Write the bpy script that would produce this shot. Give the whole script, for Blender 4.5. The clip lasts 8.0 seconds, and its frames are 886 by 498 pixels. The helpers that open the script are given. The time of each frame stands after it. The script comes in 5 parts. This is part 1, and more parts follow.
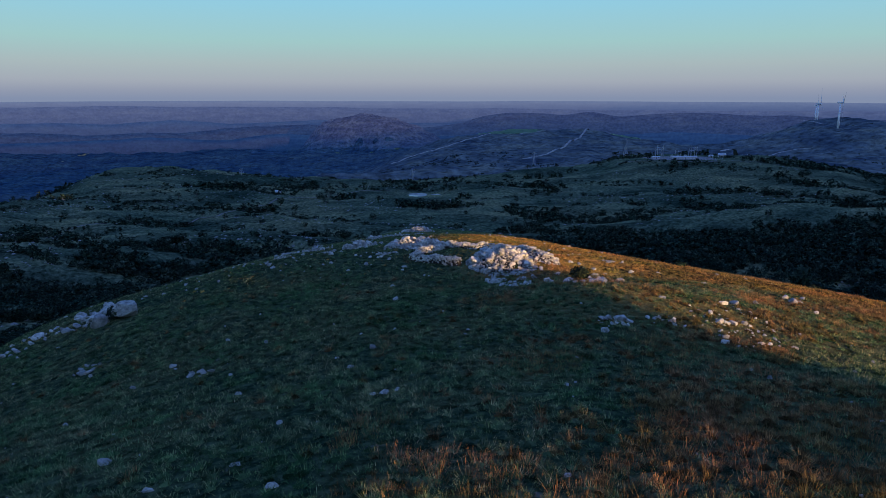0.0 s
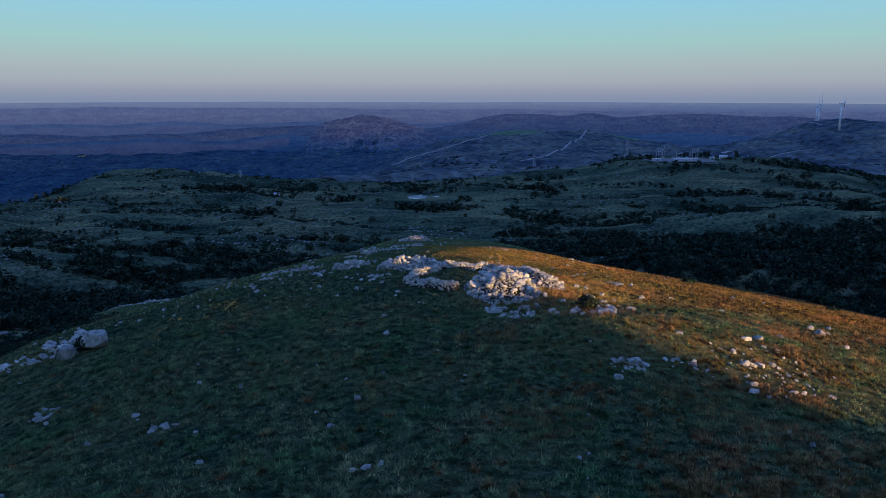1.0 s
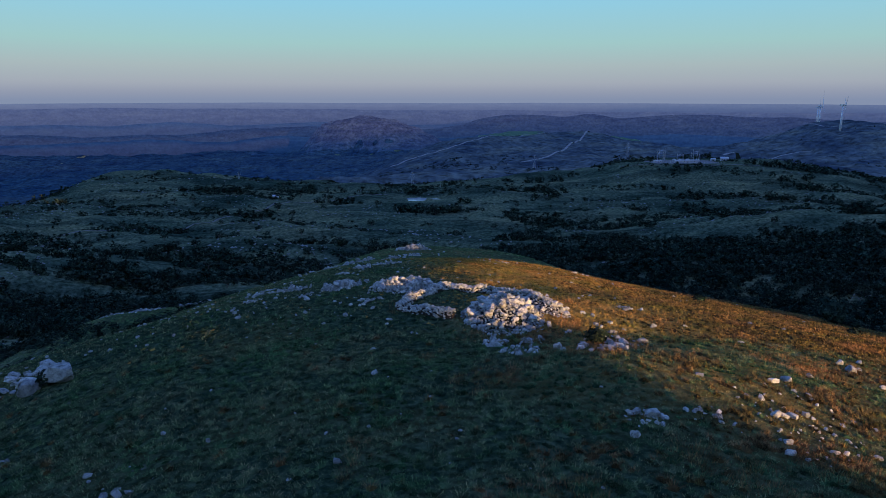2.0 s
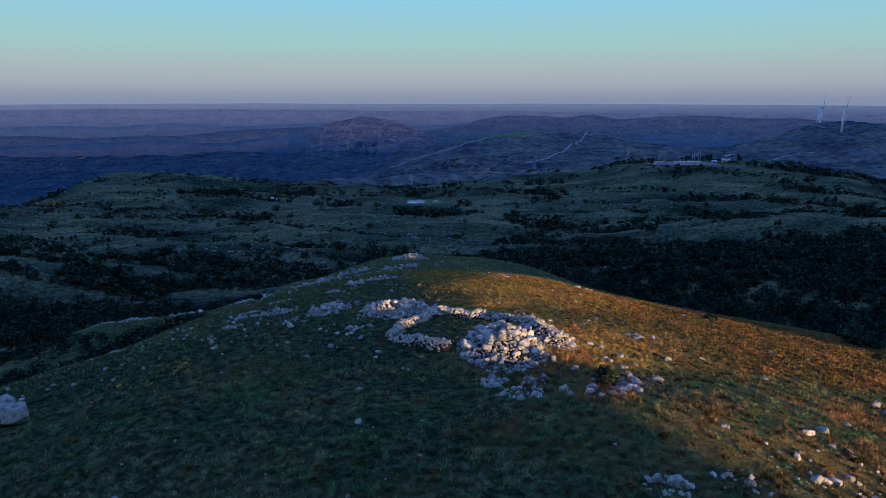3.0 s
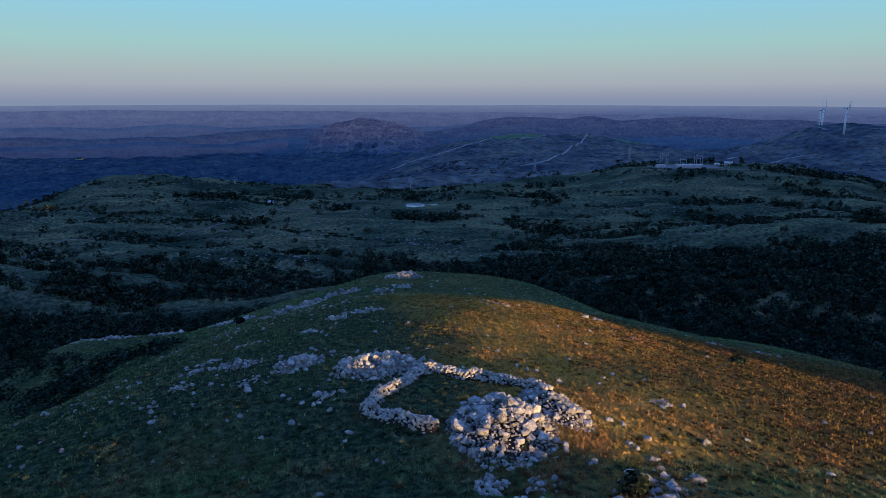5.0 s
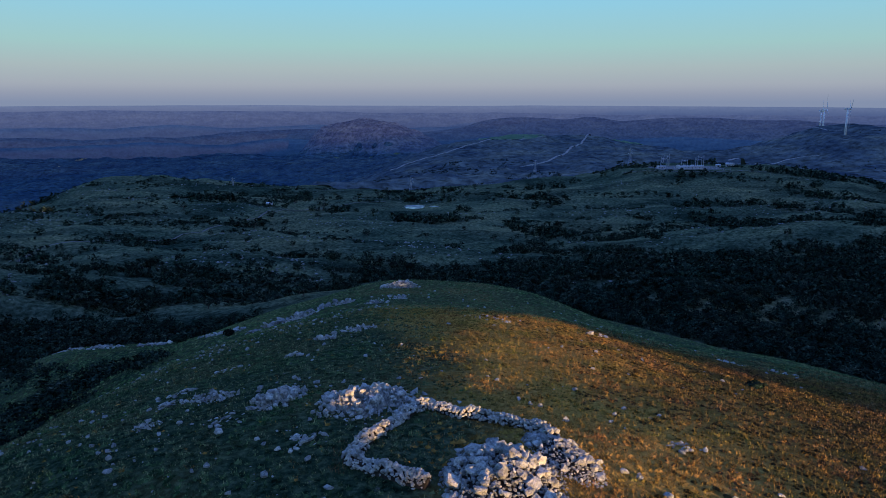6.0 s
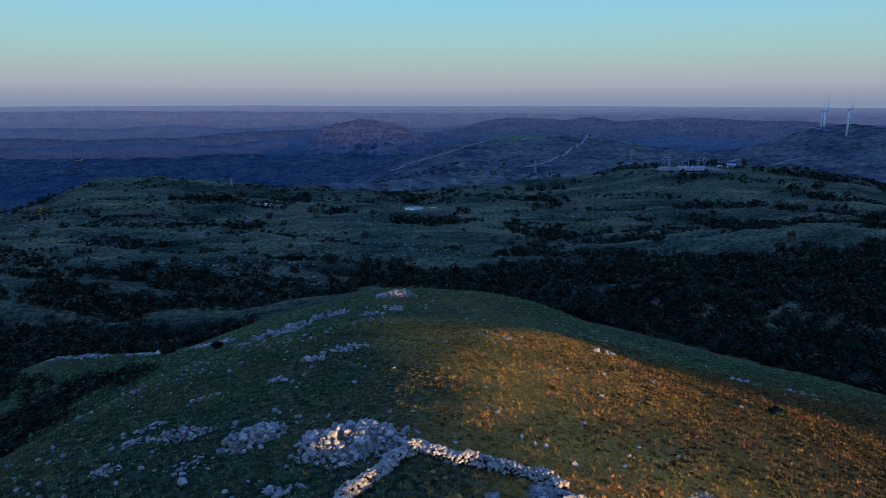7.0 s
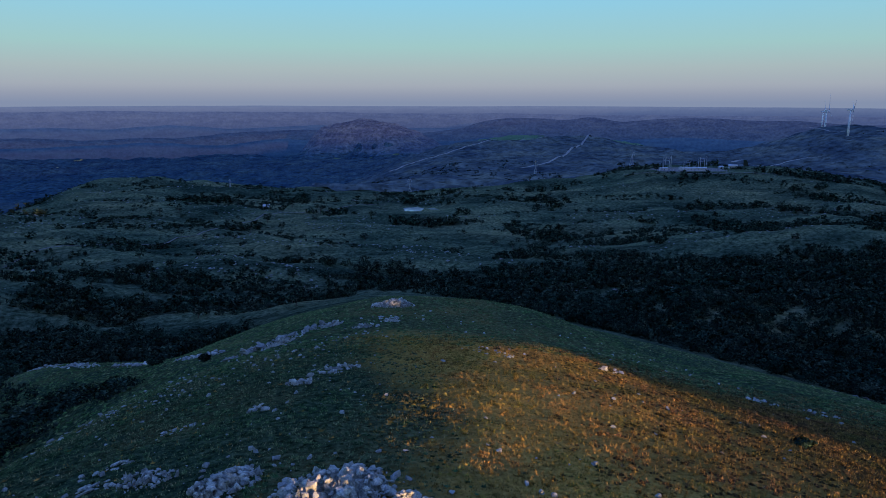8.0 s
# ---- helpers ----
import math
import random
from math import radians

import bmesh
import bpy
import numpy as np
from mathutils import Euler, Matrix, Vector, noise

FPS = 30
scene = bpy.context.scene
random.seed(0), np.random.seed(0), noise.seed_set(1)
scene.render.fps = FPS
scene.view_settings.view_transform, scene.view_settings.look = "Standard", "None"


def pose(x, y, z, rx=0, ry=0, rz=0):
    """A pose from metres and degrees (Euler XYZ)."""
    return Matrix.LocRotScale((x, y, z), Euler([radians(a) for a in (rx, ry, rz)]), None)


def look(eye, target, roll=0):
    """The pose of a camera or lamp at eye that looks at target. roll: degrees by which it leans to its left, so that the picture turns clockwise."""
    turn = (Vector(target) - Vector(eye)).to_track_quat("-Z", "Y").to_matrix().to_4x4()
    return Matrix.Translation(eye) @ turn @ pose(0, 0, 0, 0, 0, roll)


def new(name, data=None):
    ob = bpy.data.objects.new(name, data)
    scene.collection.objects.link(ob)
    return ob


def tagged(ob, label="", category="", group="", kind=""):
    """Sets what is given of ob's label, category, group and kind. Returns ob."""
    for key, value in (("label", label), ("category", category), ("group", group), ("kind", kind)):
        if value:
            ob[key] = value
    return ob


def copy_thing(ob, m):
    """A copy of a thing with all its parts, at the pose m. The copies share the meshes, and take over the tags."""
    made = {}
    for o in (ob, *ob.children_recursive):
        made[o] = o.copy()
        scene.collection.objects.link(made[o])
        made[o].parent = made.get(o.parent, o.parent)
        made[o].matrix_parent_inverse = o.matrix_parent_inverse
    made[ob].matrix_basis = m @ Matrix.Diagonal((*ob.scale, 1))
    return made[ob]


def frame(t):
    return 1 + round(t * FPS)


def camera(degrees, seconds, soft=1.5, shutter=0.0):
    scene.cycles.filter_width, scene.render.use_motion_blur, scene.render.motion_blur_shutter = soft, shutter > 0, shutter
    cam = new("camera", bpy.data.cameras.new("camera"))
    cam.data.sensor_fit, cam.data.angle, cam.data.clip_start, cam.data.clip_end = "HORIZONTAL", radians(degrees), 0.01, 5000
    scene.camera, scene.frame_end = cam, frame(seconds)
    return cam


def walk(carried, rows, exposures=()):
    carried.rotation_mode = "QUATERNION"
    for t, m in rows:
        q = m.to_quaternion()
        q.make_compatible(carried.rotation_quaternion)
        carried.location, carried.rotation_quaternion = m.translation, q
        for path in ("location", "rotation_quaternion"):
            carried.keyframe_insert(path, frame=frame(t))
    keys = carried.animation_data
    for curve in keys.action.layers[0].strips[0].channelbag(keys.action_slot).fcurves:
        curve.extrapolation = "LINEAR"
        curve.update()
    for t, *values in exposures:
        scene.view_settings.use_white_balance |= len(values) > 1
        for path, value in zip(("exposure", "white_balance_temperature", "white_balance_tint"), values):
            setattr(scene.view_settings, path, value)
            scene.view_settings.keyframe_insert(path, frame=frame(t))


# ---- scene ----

# ======================= camera and its flight =======================
cam = camera(64.95, 8.0, soft=0.8)
walk(cam, [
    (0, pose(0.000, 0.000, 14.000, 77.772, 0.000, 0.000)),
    (0.5, pose(0.164, 2.536, 14.507, 77.803, 0.002, 0.003)),
    (1, pose(0.343, 5.082, 14.992, 77.834, 0.003, 0.006)),
    (1.5, pose(0.536, 7.637, 15.453, 77.864, 0.003, 0.009)),
    (2.25, pose(0.844, 11.488, 16.099, 77.906, 0.002, 0.014)),
    (3, pose(1.167, 15.365, 16.689, 77.946, 0.001, 0.017)),
    (3.5, pose(1.387, 17.964, 17.049, 77.970, -0.001, 0.019)),
    (4, pose(1.608, 20.576, 17.383, 77.993, -0.004, 0.021)),
    (4.5, pose(1.827, 23.201, 17.688, 78.014, -0.006, 0.023)),
    (5.25, pose(2.146, 27.164, 18.093, 78.043, -0.011, 0.025)),
    (6, pose(2.448, 31.162, 18.430, 78.066, -0.016, 0.026)),
    (6.5, pose(2.634, 33.846, 18.617, 78.079, -0.020, 0.027)),
    (7, pose(2.807, 36.547, 18.771, 78.089, -0.024, 0.027)),
    (7.5, pose(2.963, 39.265, 18.894, 78.096, -0.028, 0.027)),
    (8, pose(3.100, 42.000, 18.983, 78.101, -0.032, 0.027)),
], exposures=[(0, 1.5, 5000, 10), (8, 1.5, 5000, 10)])

# ======================= sky and sun =======================
SUN_AZ, SUN_EL = radians(-55), radians(5.9)      # from behind on the right; very low
TO_SUN = Vector((math.cos(SUN_AZ) * math.cos(SUN_EL), math.sin(SUN_AZ) * math.cos(SUN_EL), math.sin(SUN_EL)))
world = bpy.data.worlds.new("evening_sky")
scene.world = world
world.use_nodes = True
wn, wl = world.node_tree.nodes, world.node_tree.links
sky = wn.new("ShaderNodeTexSky")
sky.sky_type, sky.sun_disc = "NISHITA", False
sky.sun_elevation, sky.sun_rotation = SUN_EL, math.pi / 2 - SUN_AZ
sky.altitude, sky.air_density, sky.dust_density, sky.ozone_density = 350, 1.0, 1.5, 2.0
where = wn.new("ShaderNodeTexCoord")
split = wn.new("ShaderNodeSeparateXYZ")
wl.new(where.outputs["Generated"], split.inputs[0])
band = wn.new("ShaderNodeValToRGB")              # dusk colours by height over the horizon
stops = [(0, (0.262, 0.262, 0.290)), (0.01, (0.325, 0.302, 0.300)), (0.022, (0.412, 0.375, 0.328)), (0.045, (0.452, 0.450, 0.348)),
         (0.075, (0.418, 0.540, 0.400)), (0.14, (0.340, 0.570, 0.560)), (0.25, (0.275, 0.465, 0.670)), (0.45, (0.190, 0.318, 0.730)),
         (1, (0.130, 0.228, 0.740))]
while len(band.color_ramp.elements) < len(stops):
    band.color_ramp.elements.new(0.5)
for stop, (at, col) in zip(band.color_ramp.elements, stops):
    stop.position, stop.color = at, (*col, 1)
wl.new(split.outputs["Z"], band.inputs[0])
dim = wn.new("ShaderNodeVectorMath")
dim.operation = "SCALE"
dim.inputs["Scale"].default_value = 0.5
wl.new(sky.outputs["Color"], dim.inputs[0])
both = wn.new("ShaderNodeMix")
both.data_type = "RGBA"
both.inputs["Factor"].default_value = 0.99
wl.new(dim.outputs[0], both.inputs["A"])
wl.new(band.outputs[0], both.inputs["B"])
# the sunward half of the sky glows warmer and brighter, most of all near the horizon
toward = wn.new("ShaderNodeVectorMath")
toward.operation = "DOT_PRODUCT"
toward.inputs[1].default_value = TO_SUN
wl.new(where.outputs["Generated"], toward.inputs[0])
near_sun = wn.new("ShaderNodeValToRGB")
for stop, (at, col) in zip(near_sun.color_ramp.elements, [(0.3, (0, 0, 0)), (1.0, (0.26, 0.21, 0.16))]):
    stop.position, stop.color = at, (*col, 1)
wl.new(toward.outputs["Value"], near_sun.inputs[0])
glow = wn.new("ShaderNodeMix")
glow.data_type, glow.blend_type = "RGBA", "ADD"
glow.inputs["Factor"].default_value = 1.0
wl.new(both.outputs["Result"], glow.inputs["A"])
wl.new(near_sun.outputs[0], glow.inputs["B"])
wl.new(glow.outputs["Result"], wn["Background"].inputs["Color"])
wn["Background"].inputs["Strength"].default_value = 0.365

sun = new("sun", bpy.data.lights.new("sun", "SUN"))
sun.data.energy, sun.data.angle, sun.data.color = 4.6, radians(0.5), (1.0, 0.49, 0.16)
sun.matrix_world = look(TO_SUN * 100, (0, 0, 0))

# ======================= shape of the land =======================
_tab = np.random.RandomState(7).rand(256, 256)


def vnoise(x, y):
    """Smooth value noise, 0 to 1."""
    xi, yi = np.floor(x).astype(int), np.floor(y).astype(int)
    u, v = x - xi, y - yi
    u, v = u * u * (3 - 2 * u), v * v * (3 - 2 * v)
    a, b = xi & 255, yi & 255
    a1, b1 = (xi + 1) & 255, (yi + 1) & 255
    return (_tab[a, b] * (1 - u) + _tab[a1, b] * u) * (1 - v) + (_tab[a, b1] * (1 - u) + _tab[a1, b1] * u) * v


def fbm(x, y, size, octaves=4, gain=0.5):
    """Layered noise, about -1 to 1, with its largest waves of that size in metres."""
    total, amp, norm = 0.0, 1.0, 0.0
    for k in range(octaves):
        total = total + amp * (vnoise(x / size * 2 ** k + 17.3 * k, y / size * 2 ** k + 5.1 * k) * 2 - 1)
        norm += amp
        amp *= gain
    return total / norm


def ease(y, knots):
    """A smooth curve through (y, z) knots."""
    ks = np.array([k for k, _ in knots], float)
    zs = np.array([z for _, z in knots], float)
    i = np.clip(np.searchsorted(ks, y) - 1, 0, len(ks) - 2)
    f = np.clip((y - ks[i]) / (ks[i + 1] - ks[i]), 0, 1)
    slope = np.gradient(zs, ks)
    w = ks[i + 1] - ks[i]
    f2, f3 = f * f, f * f * f
    return (2 * f3 - 3 * f2 + 1) * zs[i] + (f3 - 2 * f2 + f) * w * slope[i] + (3 * f2 - 2 * f3) * zs[i + 1] + (f3 - f2) * w * slope[i + 1]


def bump(x, y, cx, cy, rx, ry, h):
    return h * np.exp(-((x - cx) / rx) ** 2 - ((y - cy) / ry) ** 2)


def smooth_step(a, b, v):
    f = np.clip((v - a) / (b - a), 0, 1)
    return f * f * (3 - 2 * f)


def hilltop(x, y):
    """The grassy hill that the camera crosses: a rounded crest that runs ahead and sinks."""
    d = x - (0.23 - 0.079 * (y - 60))
    drop = np.where(d < 0, 0.815, 0.361) * (np.sqrt(d * d + 66.4 ** 2) - 66.4)
    e = y - 39.3
    z = -0.2 - 0.291 * (np.sqrt(e * e + 86.1 ** 2) - 86.1) - drop
    z = z + bump(x, y, -5, 178, 22, 22, 3.2) - bump(x, y, -30, 178, 13, 20, 1.2) + bump(x, y, 15, 46, 12, 9, 0.65) - bump(x, y, 3, 57, 9, 9, 0.6) - bump(x, y, -13, 56, 11, 14, 0.7) + bump(x, y, 17, 30, 10, 13, 0.32)
    z = z - bump(x, y, -33, 140, 18, 30, 2.0)
    z = z + bump(x, y, 19, 178, 14, 18, 2.0) - bump(x, y, 42, 150, 12, 22, 2.2) - bump(x, y, 52, 188, 15, 22, 4.0) - bump(x, y, 31, 120, 8, 8, 0.4)
    z = z - bump(x, y, 30, 105, 24, 36, 0.8) + bump(x, y, -25, 74, 17, 18, 0.75) + bump(x, y, -42, 69, 11, 12, 1.5)
    z = z - 0.32 * 4 * np.logaddexp(0, (-d - 33) / 4) * smooth_step(72, 92, y) * smooth_step(148, 126, y)
    # the brow where the flight begins, and small dips and rises of the flanks
    z = z + ease(y, [(-400, 2.0), (-60, 5.0), (0, 5.0), (12, 4.1), (20, 2.9), (24, 2.2), (28, 1.4), (34, 0.3), (39, -0.35), (45, -0.55), (51, -0.2), (58, 0), (90, 0), (400, 0)])
    z = z - bump(x, y, 30, 90, 12, 9, 0.3) + bump(x, y, 12, 122, 13, 13, 0.75) + bump(x, y, 10, 53, 6, 5, 0.5) - bump(x, y, -8, 60, 9, 8, 0.6) - bump(x, y, 1, 60, 6, 5, 0.2) + bump(x, y, 3, 101, 6, 8, 0.5) + bump(x, y, 9, 69, 7, 6, 0.45) - bump(x, y, 16, 60, 5, 5, 0.45) - bump(x, y, 45, 119, 9, 10, 0.6)
    return z + 0.25 * fbm(x, y, 14, 3) + 0.08 * fbm(x, y, 2.5, 2)


def shade_ridge(x, y):
    """Along and across an added ridge towards the sun, out of sight, that casts shade."""
    s = x * 0.819 + y * 0.574
    n = x * 0.574 - y * 0.819 - 330
    return s, n


def swells(x, y):
    """Low rounded swells that cross the valley, -1 to 1."""
    return fbm(x * 0.62 + 0.25 * y, y * 1.25, 52, 3)


def valley(x, y):
    z = ease(y, [(-5000, -90), (-600, -80), (200, -64), (330, -68), (500, -78), (740, -90), (1000, -100), (1400, -117),
                 (1700, -138), (2500, -205), (3500, -272), (4200, -290), (5000, -300)])
    z = z + bump(x, y, 320, 900, 230, 150, 34) + bump(x, y, 270, 510, 130, 110, 13) + bump(x, y, 110, 320, 70, 50, 9)
    z = z + bump(x, y, -400, 930, 230, 170, 13) + bump(x, y, -60, 800, 300, 90, 4)
    z = z + bump(x, y, -445, 960, 90, 120, 15) - bump(x, y, -190, 1080, 190, 150, 17) - bump(x, y, 60, 1200, 150, 230, 12) - bump(x, y, -640, 900, 130, 200, 48) - bump(x, y, -505, 825, 65, 95, 16)
    z = z + bump(x, y, 865, 1480, 175, 300, 85) + bump(x, y, 1060, 1960, 170, 170, 86) + bump(x, y, 330, 2500, 620, 720, 92)
    z = z - 110 * smooth_step(0, 420, y - 1075 - 0.95 * np.minimum(x + 280, 0)) * smooth_step(60, -420, x) * smooth_step(3300, 2300, y)
    r = np.sqrt(x * x + y * y)
    amp = 4 + 8 * smooth_step(150, 500, r) + 14 * smooth_step(1500, 3500, r)
    calm = 1 - bump(x, y, -25, 690, 110, 95, 0.95) - bump(x, y, 285, 830, 120, 90, 0.9)
    z = z + amp * fbm(x, y, 210, 4) + 10.0 * calm * smooth_step(150, 400, r) * swells(x, y) + 1.6 * smooth_step(150, 300, r) * fbm(x + 7, y * 1.4, 21, 2)
    # the mount in the distance, with its crags, and the hills beside it
    top = bump(x, y, -470, 4000, 260, 260, 1) ** 2 + bump(x, y, -250, 4050, 260, 260, 0.62) + bump(x, y, -660, 4050, 120, 200, 0.45)
    z = z + 178 * np.tanh(2.0 * top ** 1.35)
    z = z + 14 * smooth_step(-260, -180, z) * smooth_step(3600, 3800, y) * np.abs(fbm(x, y, 90, 4))
    # an unseen ridge added to the right, to keep the low sun off the valley
    s, n = shade_ridge(x, y)
    wide = 70 + 0.03 * np.clip(s - 88, 0, 9000)
    crest = 135 + 0.09 * np.clip(s - 88, 0, 4000) + 10 * fbm(s, s * 0 + 3.3, 260, 3)
    # a gap passes the sunlit band; an added crag shades the near hill
    start = np.maximum(smooth_step(85, 89.5, s), smooth_step(19.5, 22.5, s) * smooth_step(40.5, 38, s))
    return z + crest * start * np.exp(-np.clip(np.abs(n) - 20, 0, None) ** 2 / wide ** 2)


def spur(x, y):
    """The grassy spur that leaves the ridge to the left and carries the pale ledges."""
    s = (x + 28) * -0.755 + (y - 148) * 0.657
    n = (x + 28) * -0.657 + (y - 148) * -0.755
    crest = -22.6 - 0.262 * s - 0.0042 * np.clip(s - 85, 0, None) ** 2
    side = np.where(n > 0, 0.30, 0.62)
    return crest - side * (np.sqrt(n * n + 12.0 ** 2) - 12.0) - 0.05 * np.clip(-s - 6, 0, None) ** 1.5


def ground_height(x, y):
    x, y = np.asarray(x, float), np.asarray(y, float)
    a, b, c = hilltop(x, y), valley(x, y), spur(x, y)
    a = np.maximum(a, c) + 1.0 * np.log1p(np.exp(-np.abs(a - c) / 1.0))
    k = 4.0
    m = np.maximum(a, b)
    z = m + k * np.log1p(np.exp(-np.abs(a - b) / k))
    # level ground for the pond and the switchyard
    for cx, cy, level, r0, r1 in ((-25, 738, -87.0, 20, 60), (292, 880, -59.0, 50, 110)):
        f = smooth_step(r1, r0, np.hypot(x - cx, y - cy))
        z = z * (1 - f) + level * f
    return z


def hill_share(x, y):
    """How far the hill and its spur stand over the valley's own slope."""
    return np.maximum(hilltop(x, y), spur(x, y)) - valley(x, y)


def gz(x, y):
    return float(ground_height(np.array([x]), np.array([y]))[0])

# ======================= materials =======================
def material(name, rough=0.9, spec=0.2):
    m = bpy.data.materials.new(name)
    m.use_nodes = True
    n, l = m.node_tree.nodes, m.node_tree.links
    b = n["Principled BSDF"]
    b.inputs["Roughness"].default_value = rough
    b.inputs["Specular IOR Level"].default_value = spec
    return m, n, l, b


def noise_node(n, l, vec, scale, detail=4, rough=0.55, lac=2.0):
    t = n.new("ShaderNodeTexNoise")
    t.inputs["Scale"].default_value, t.inputs["Detail"].default_value = scale, detail
    t.inputs["Roughness"].default_value, t.inputs["Lacunarity"].default_value = rough, lac
    l.new(vec, t.inputs["Vector"])
    return t.outputs["Fac"]


def ramp(n, l, fac, stops, interp="LINEAR"):
    r = n.new("ShaderNodeValToRGB")
    e = r.color_ramp.elements
    r.color_ramp.interpolation = interp
    while len(e) > len(stops):
        e.remove(e[-1])
    while len(e) < len(stops):
        e.new(1.0)
    for k, (at, col) in enumerate(stops):
        e[k].position = at
        e[k].color = (*col, 1) if isinstance(col, tuple) else (col, col, col, 1)
    l.new(fac, r.inputs[0])
    return r.outputs[0]


def mix(n, l, fac, a, b, mode="MIX"):
    x = n.new("ShaderNodeMix")
    x.data_type, x.blend_type = "RGBA", mode
    for socket, value in (("Factor", fac), ("A", a), ("B", b)):
        if isinstance(value, (int, float)):
            x.inputs[socket].default_value = value
        elif isinstance(value, tuple):
            x.inputs[socket].default_value = (*value, 1)
        else:
            l.new(value, x.inputs[socket])
    return x.outputs["Result"]


def relief(n, l, b, height, strength, distance):
    p = n.new("ShaderNodeBump")
    p.inputs["Strength"].default_value, p.inputs["Distance"].default_value = strength, distance
    l.new(height, p.inputs["Height"])
    l.new(p.outputs[0], b.inputs["Normal"])


def place(n):
    return n.new("ShaderNodeNewGeometry").outputs["Position"]


def ground_material():
    """Sierra turf: green sward, dead grass with sun gold painted in, bare stony soil."""
    m, n, l, b = material("hill_turf", 1.0, 0.0)
    p = place(n)
    turf = ramp(n, l, noise_node(n, l, p, 1.6, 5, 0.65), [(0.34, (0.008, 0.015, 0.008)), (0.5, (0.040, 0.064, 0.034)), (0.68, (0.125, 0.152, 0.078))])
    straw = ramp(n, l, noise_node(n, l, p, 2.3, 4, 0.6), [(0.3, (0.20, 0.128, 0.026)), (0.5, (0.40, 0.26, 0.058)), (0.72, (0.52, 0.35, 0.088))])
    patch = ramp(n, l, noise_node(n, l, p, 0.085, 5, 0.6), [(0.48, 0.0), (0.70, 0.16)])
    # straw gold follows the sunlit flank: sunlight painted over partly dead grass
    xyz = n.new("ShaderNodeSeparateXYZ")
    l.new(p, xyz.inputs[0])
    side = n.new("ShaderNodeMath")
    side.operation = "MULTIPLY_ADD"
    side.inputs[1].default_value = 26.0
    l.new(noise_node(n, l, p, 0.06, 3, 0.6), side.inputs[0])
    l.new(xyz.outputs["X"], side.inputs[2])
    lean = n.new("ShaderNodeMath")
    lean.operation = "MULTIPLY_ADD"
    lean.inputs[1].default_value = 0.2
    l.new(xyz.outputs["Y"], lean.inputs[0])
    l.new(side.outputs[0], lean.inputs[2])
    lit_flank = n.new("ShaderNodeMapRange")
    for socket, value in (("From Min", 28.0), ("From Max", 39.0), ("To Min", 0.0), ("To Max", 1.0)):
        lit_flank.inputs[socket].default_value = value
    l.new(lean.outputs[0], lit_flank.inputs["Value"])
    # right flank darkened in colour, standing in for shade among its tufts
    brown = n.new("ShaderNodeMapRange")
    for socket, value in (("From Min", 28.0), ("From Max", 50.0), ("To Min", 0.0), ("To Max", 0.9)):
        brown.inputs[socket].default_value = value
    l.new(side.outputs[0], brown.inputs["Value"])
    shade_brown = ramp(n, l, noise_node(n, l, p, 0.8, 5, 0.65), [(0.35, (0.018, 0.020, 0.010)), (0.5, (0.055, 0.040, 0.016)), (0.7, (0.12, 0.082, 0.030))])
    straw = mix(n, l, brown.outputs[0], straw, shade_brown)
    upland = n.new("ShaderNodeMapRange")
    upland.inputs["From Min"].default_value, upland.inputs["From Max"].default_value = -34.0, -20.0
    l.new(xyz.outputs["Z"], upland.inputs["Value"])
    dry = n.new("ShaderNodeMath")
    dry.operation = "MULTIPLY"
    l.new(lit_flank.outputs[0], dry.inputs[0])
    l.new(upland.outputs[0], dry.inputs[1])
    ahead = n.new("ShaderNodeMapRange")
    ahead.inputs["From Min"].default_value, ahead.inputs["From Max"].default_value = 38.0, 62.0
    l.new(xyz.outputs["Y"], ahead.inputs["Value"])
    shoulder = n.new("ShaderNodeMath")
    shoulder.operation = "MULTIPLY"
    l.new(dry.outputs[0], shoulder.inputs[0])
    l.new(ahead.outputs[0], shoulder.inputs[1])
    # the gold colour ends at the edge of the sunlit patch
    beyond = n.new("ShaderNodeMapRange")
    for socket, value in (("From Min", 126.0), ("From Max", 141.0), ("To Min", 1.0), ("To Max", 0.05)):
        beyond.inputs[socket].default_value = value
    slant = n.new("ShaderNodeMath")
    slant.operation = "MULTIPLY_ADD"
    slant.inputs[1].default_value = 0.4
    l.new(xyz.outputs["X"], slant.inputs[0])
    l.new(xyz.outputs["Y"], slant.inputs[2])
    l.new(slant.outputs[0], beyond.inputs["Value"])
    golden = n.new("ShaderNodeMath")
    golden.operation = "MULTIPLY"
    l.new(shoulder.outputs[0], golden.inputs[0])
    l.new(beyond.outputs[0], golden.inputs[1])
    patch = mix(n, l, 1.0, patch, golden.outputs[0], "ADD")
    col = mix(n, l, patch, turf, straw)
    # the valley's rough pasture: greyer, a mosaic of cropped and rank grass
    rough = ramp(n, l, noise_node(n, l, p, 0.38, 6, 0.74), [(0.36, (0.019, 0.028, 0.017)), (0.5, (0.074, 0.096, 0.058)), (0.66, (0.165, 0.180, 0.116))])
    low = n.new("ShaderNodeMapRange")
    low.inputs["From Min"].default_value, low.inputs["From Max"].default_value = -42.0, -52.0
    l.new(xyz.outputs["Z"], low.inputs["Value"])
    col = mix(n, l, low.outputs[0], col, rough)
    wide = ramp(n, l, noise_node(n, l, p, 0.011, 4, 0.6), [(0.34, (0.50, 0.62, 0.60)), (0.5, (0.95, 0.98, 0.92)), (0.64, (1.35, 1.22, 1.05))])
    col = mix(n, l, 0.8, col, wide, "MULTIPLY")
    long = n.new("ShaderNodeVectorMath")
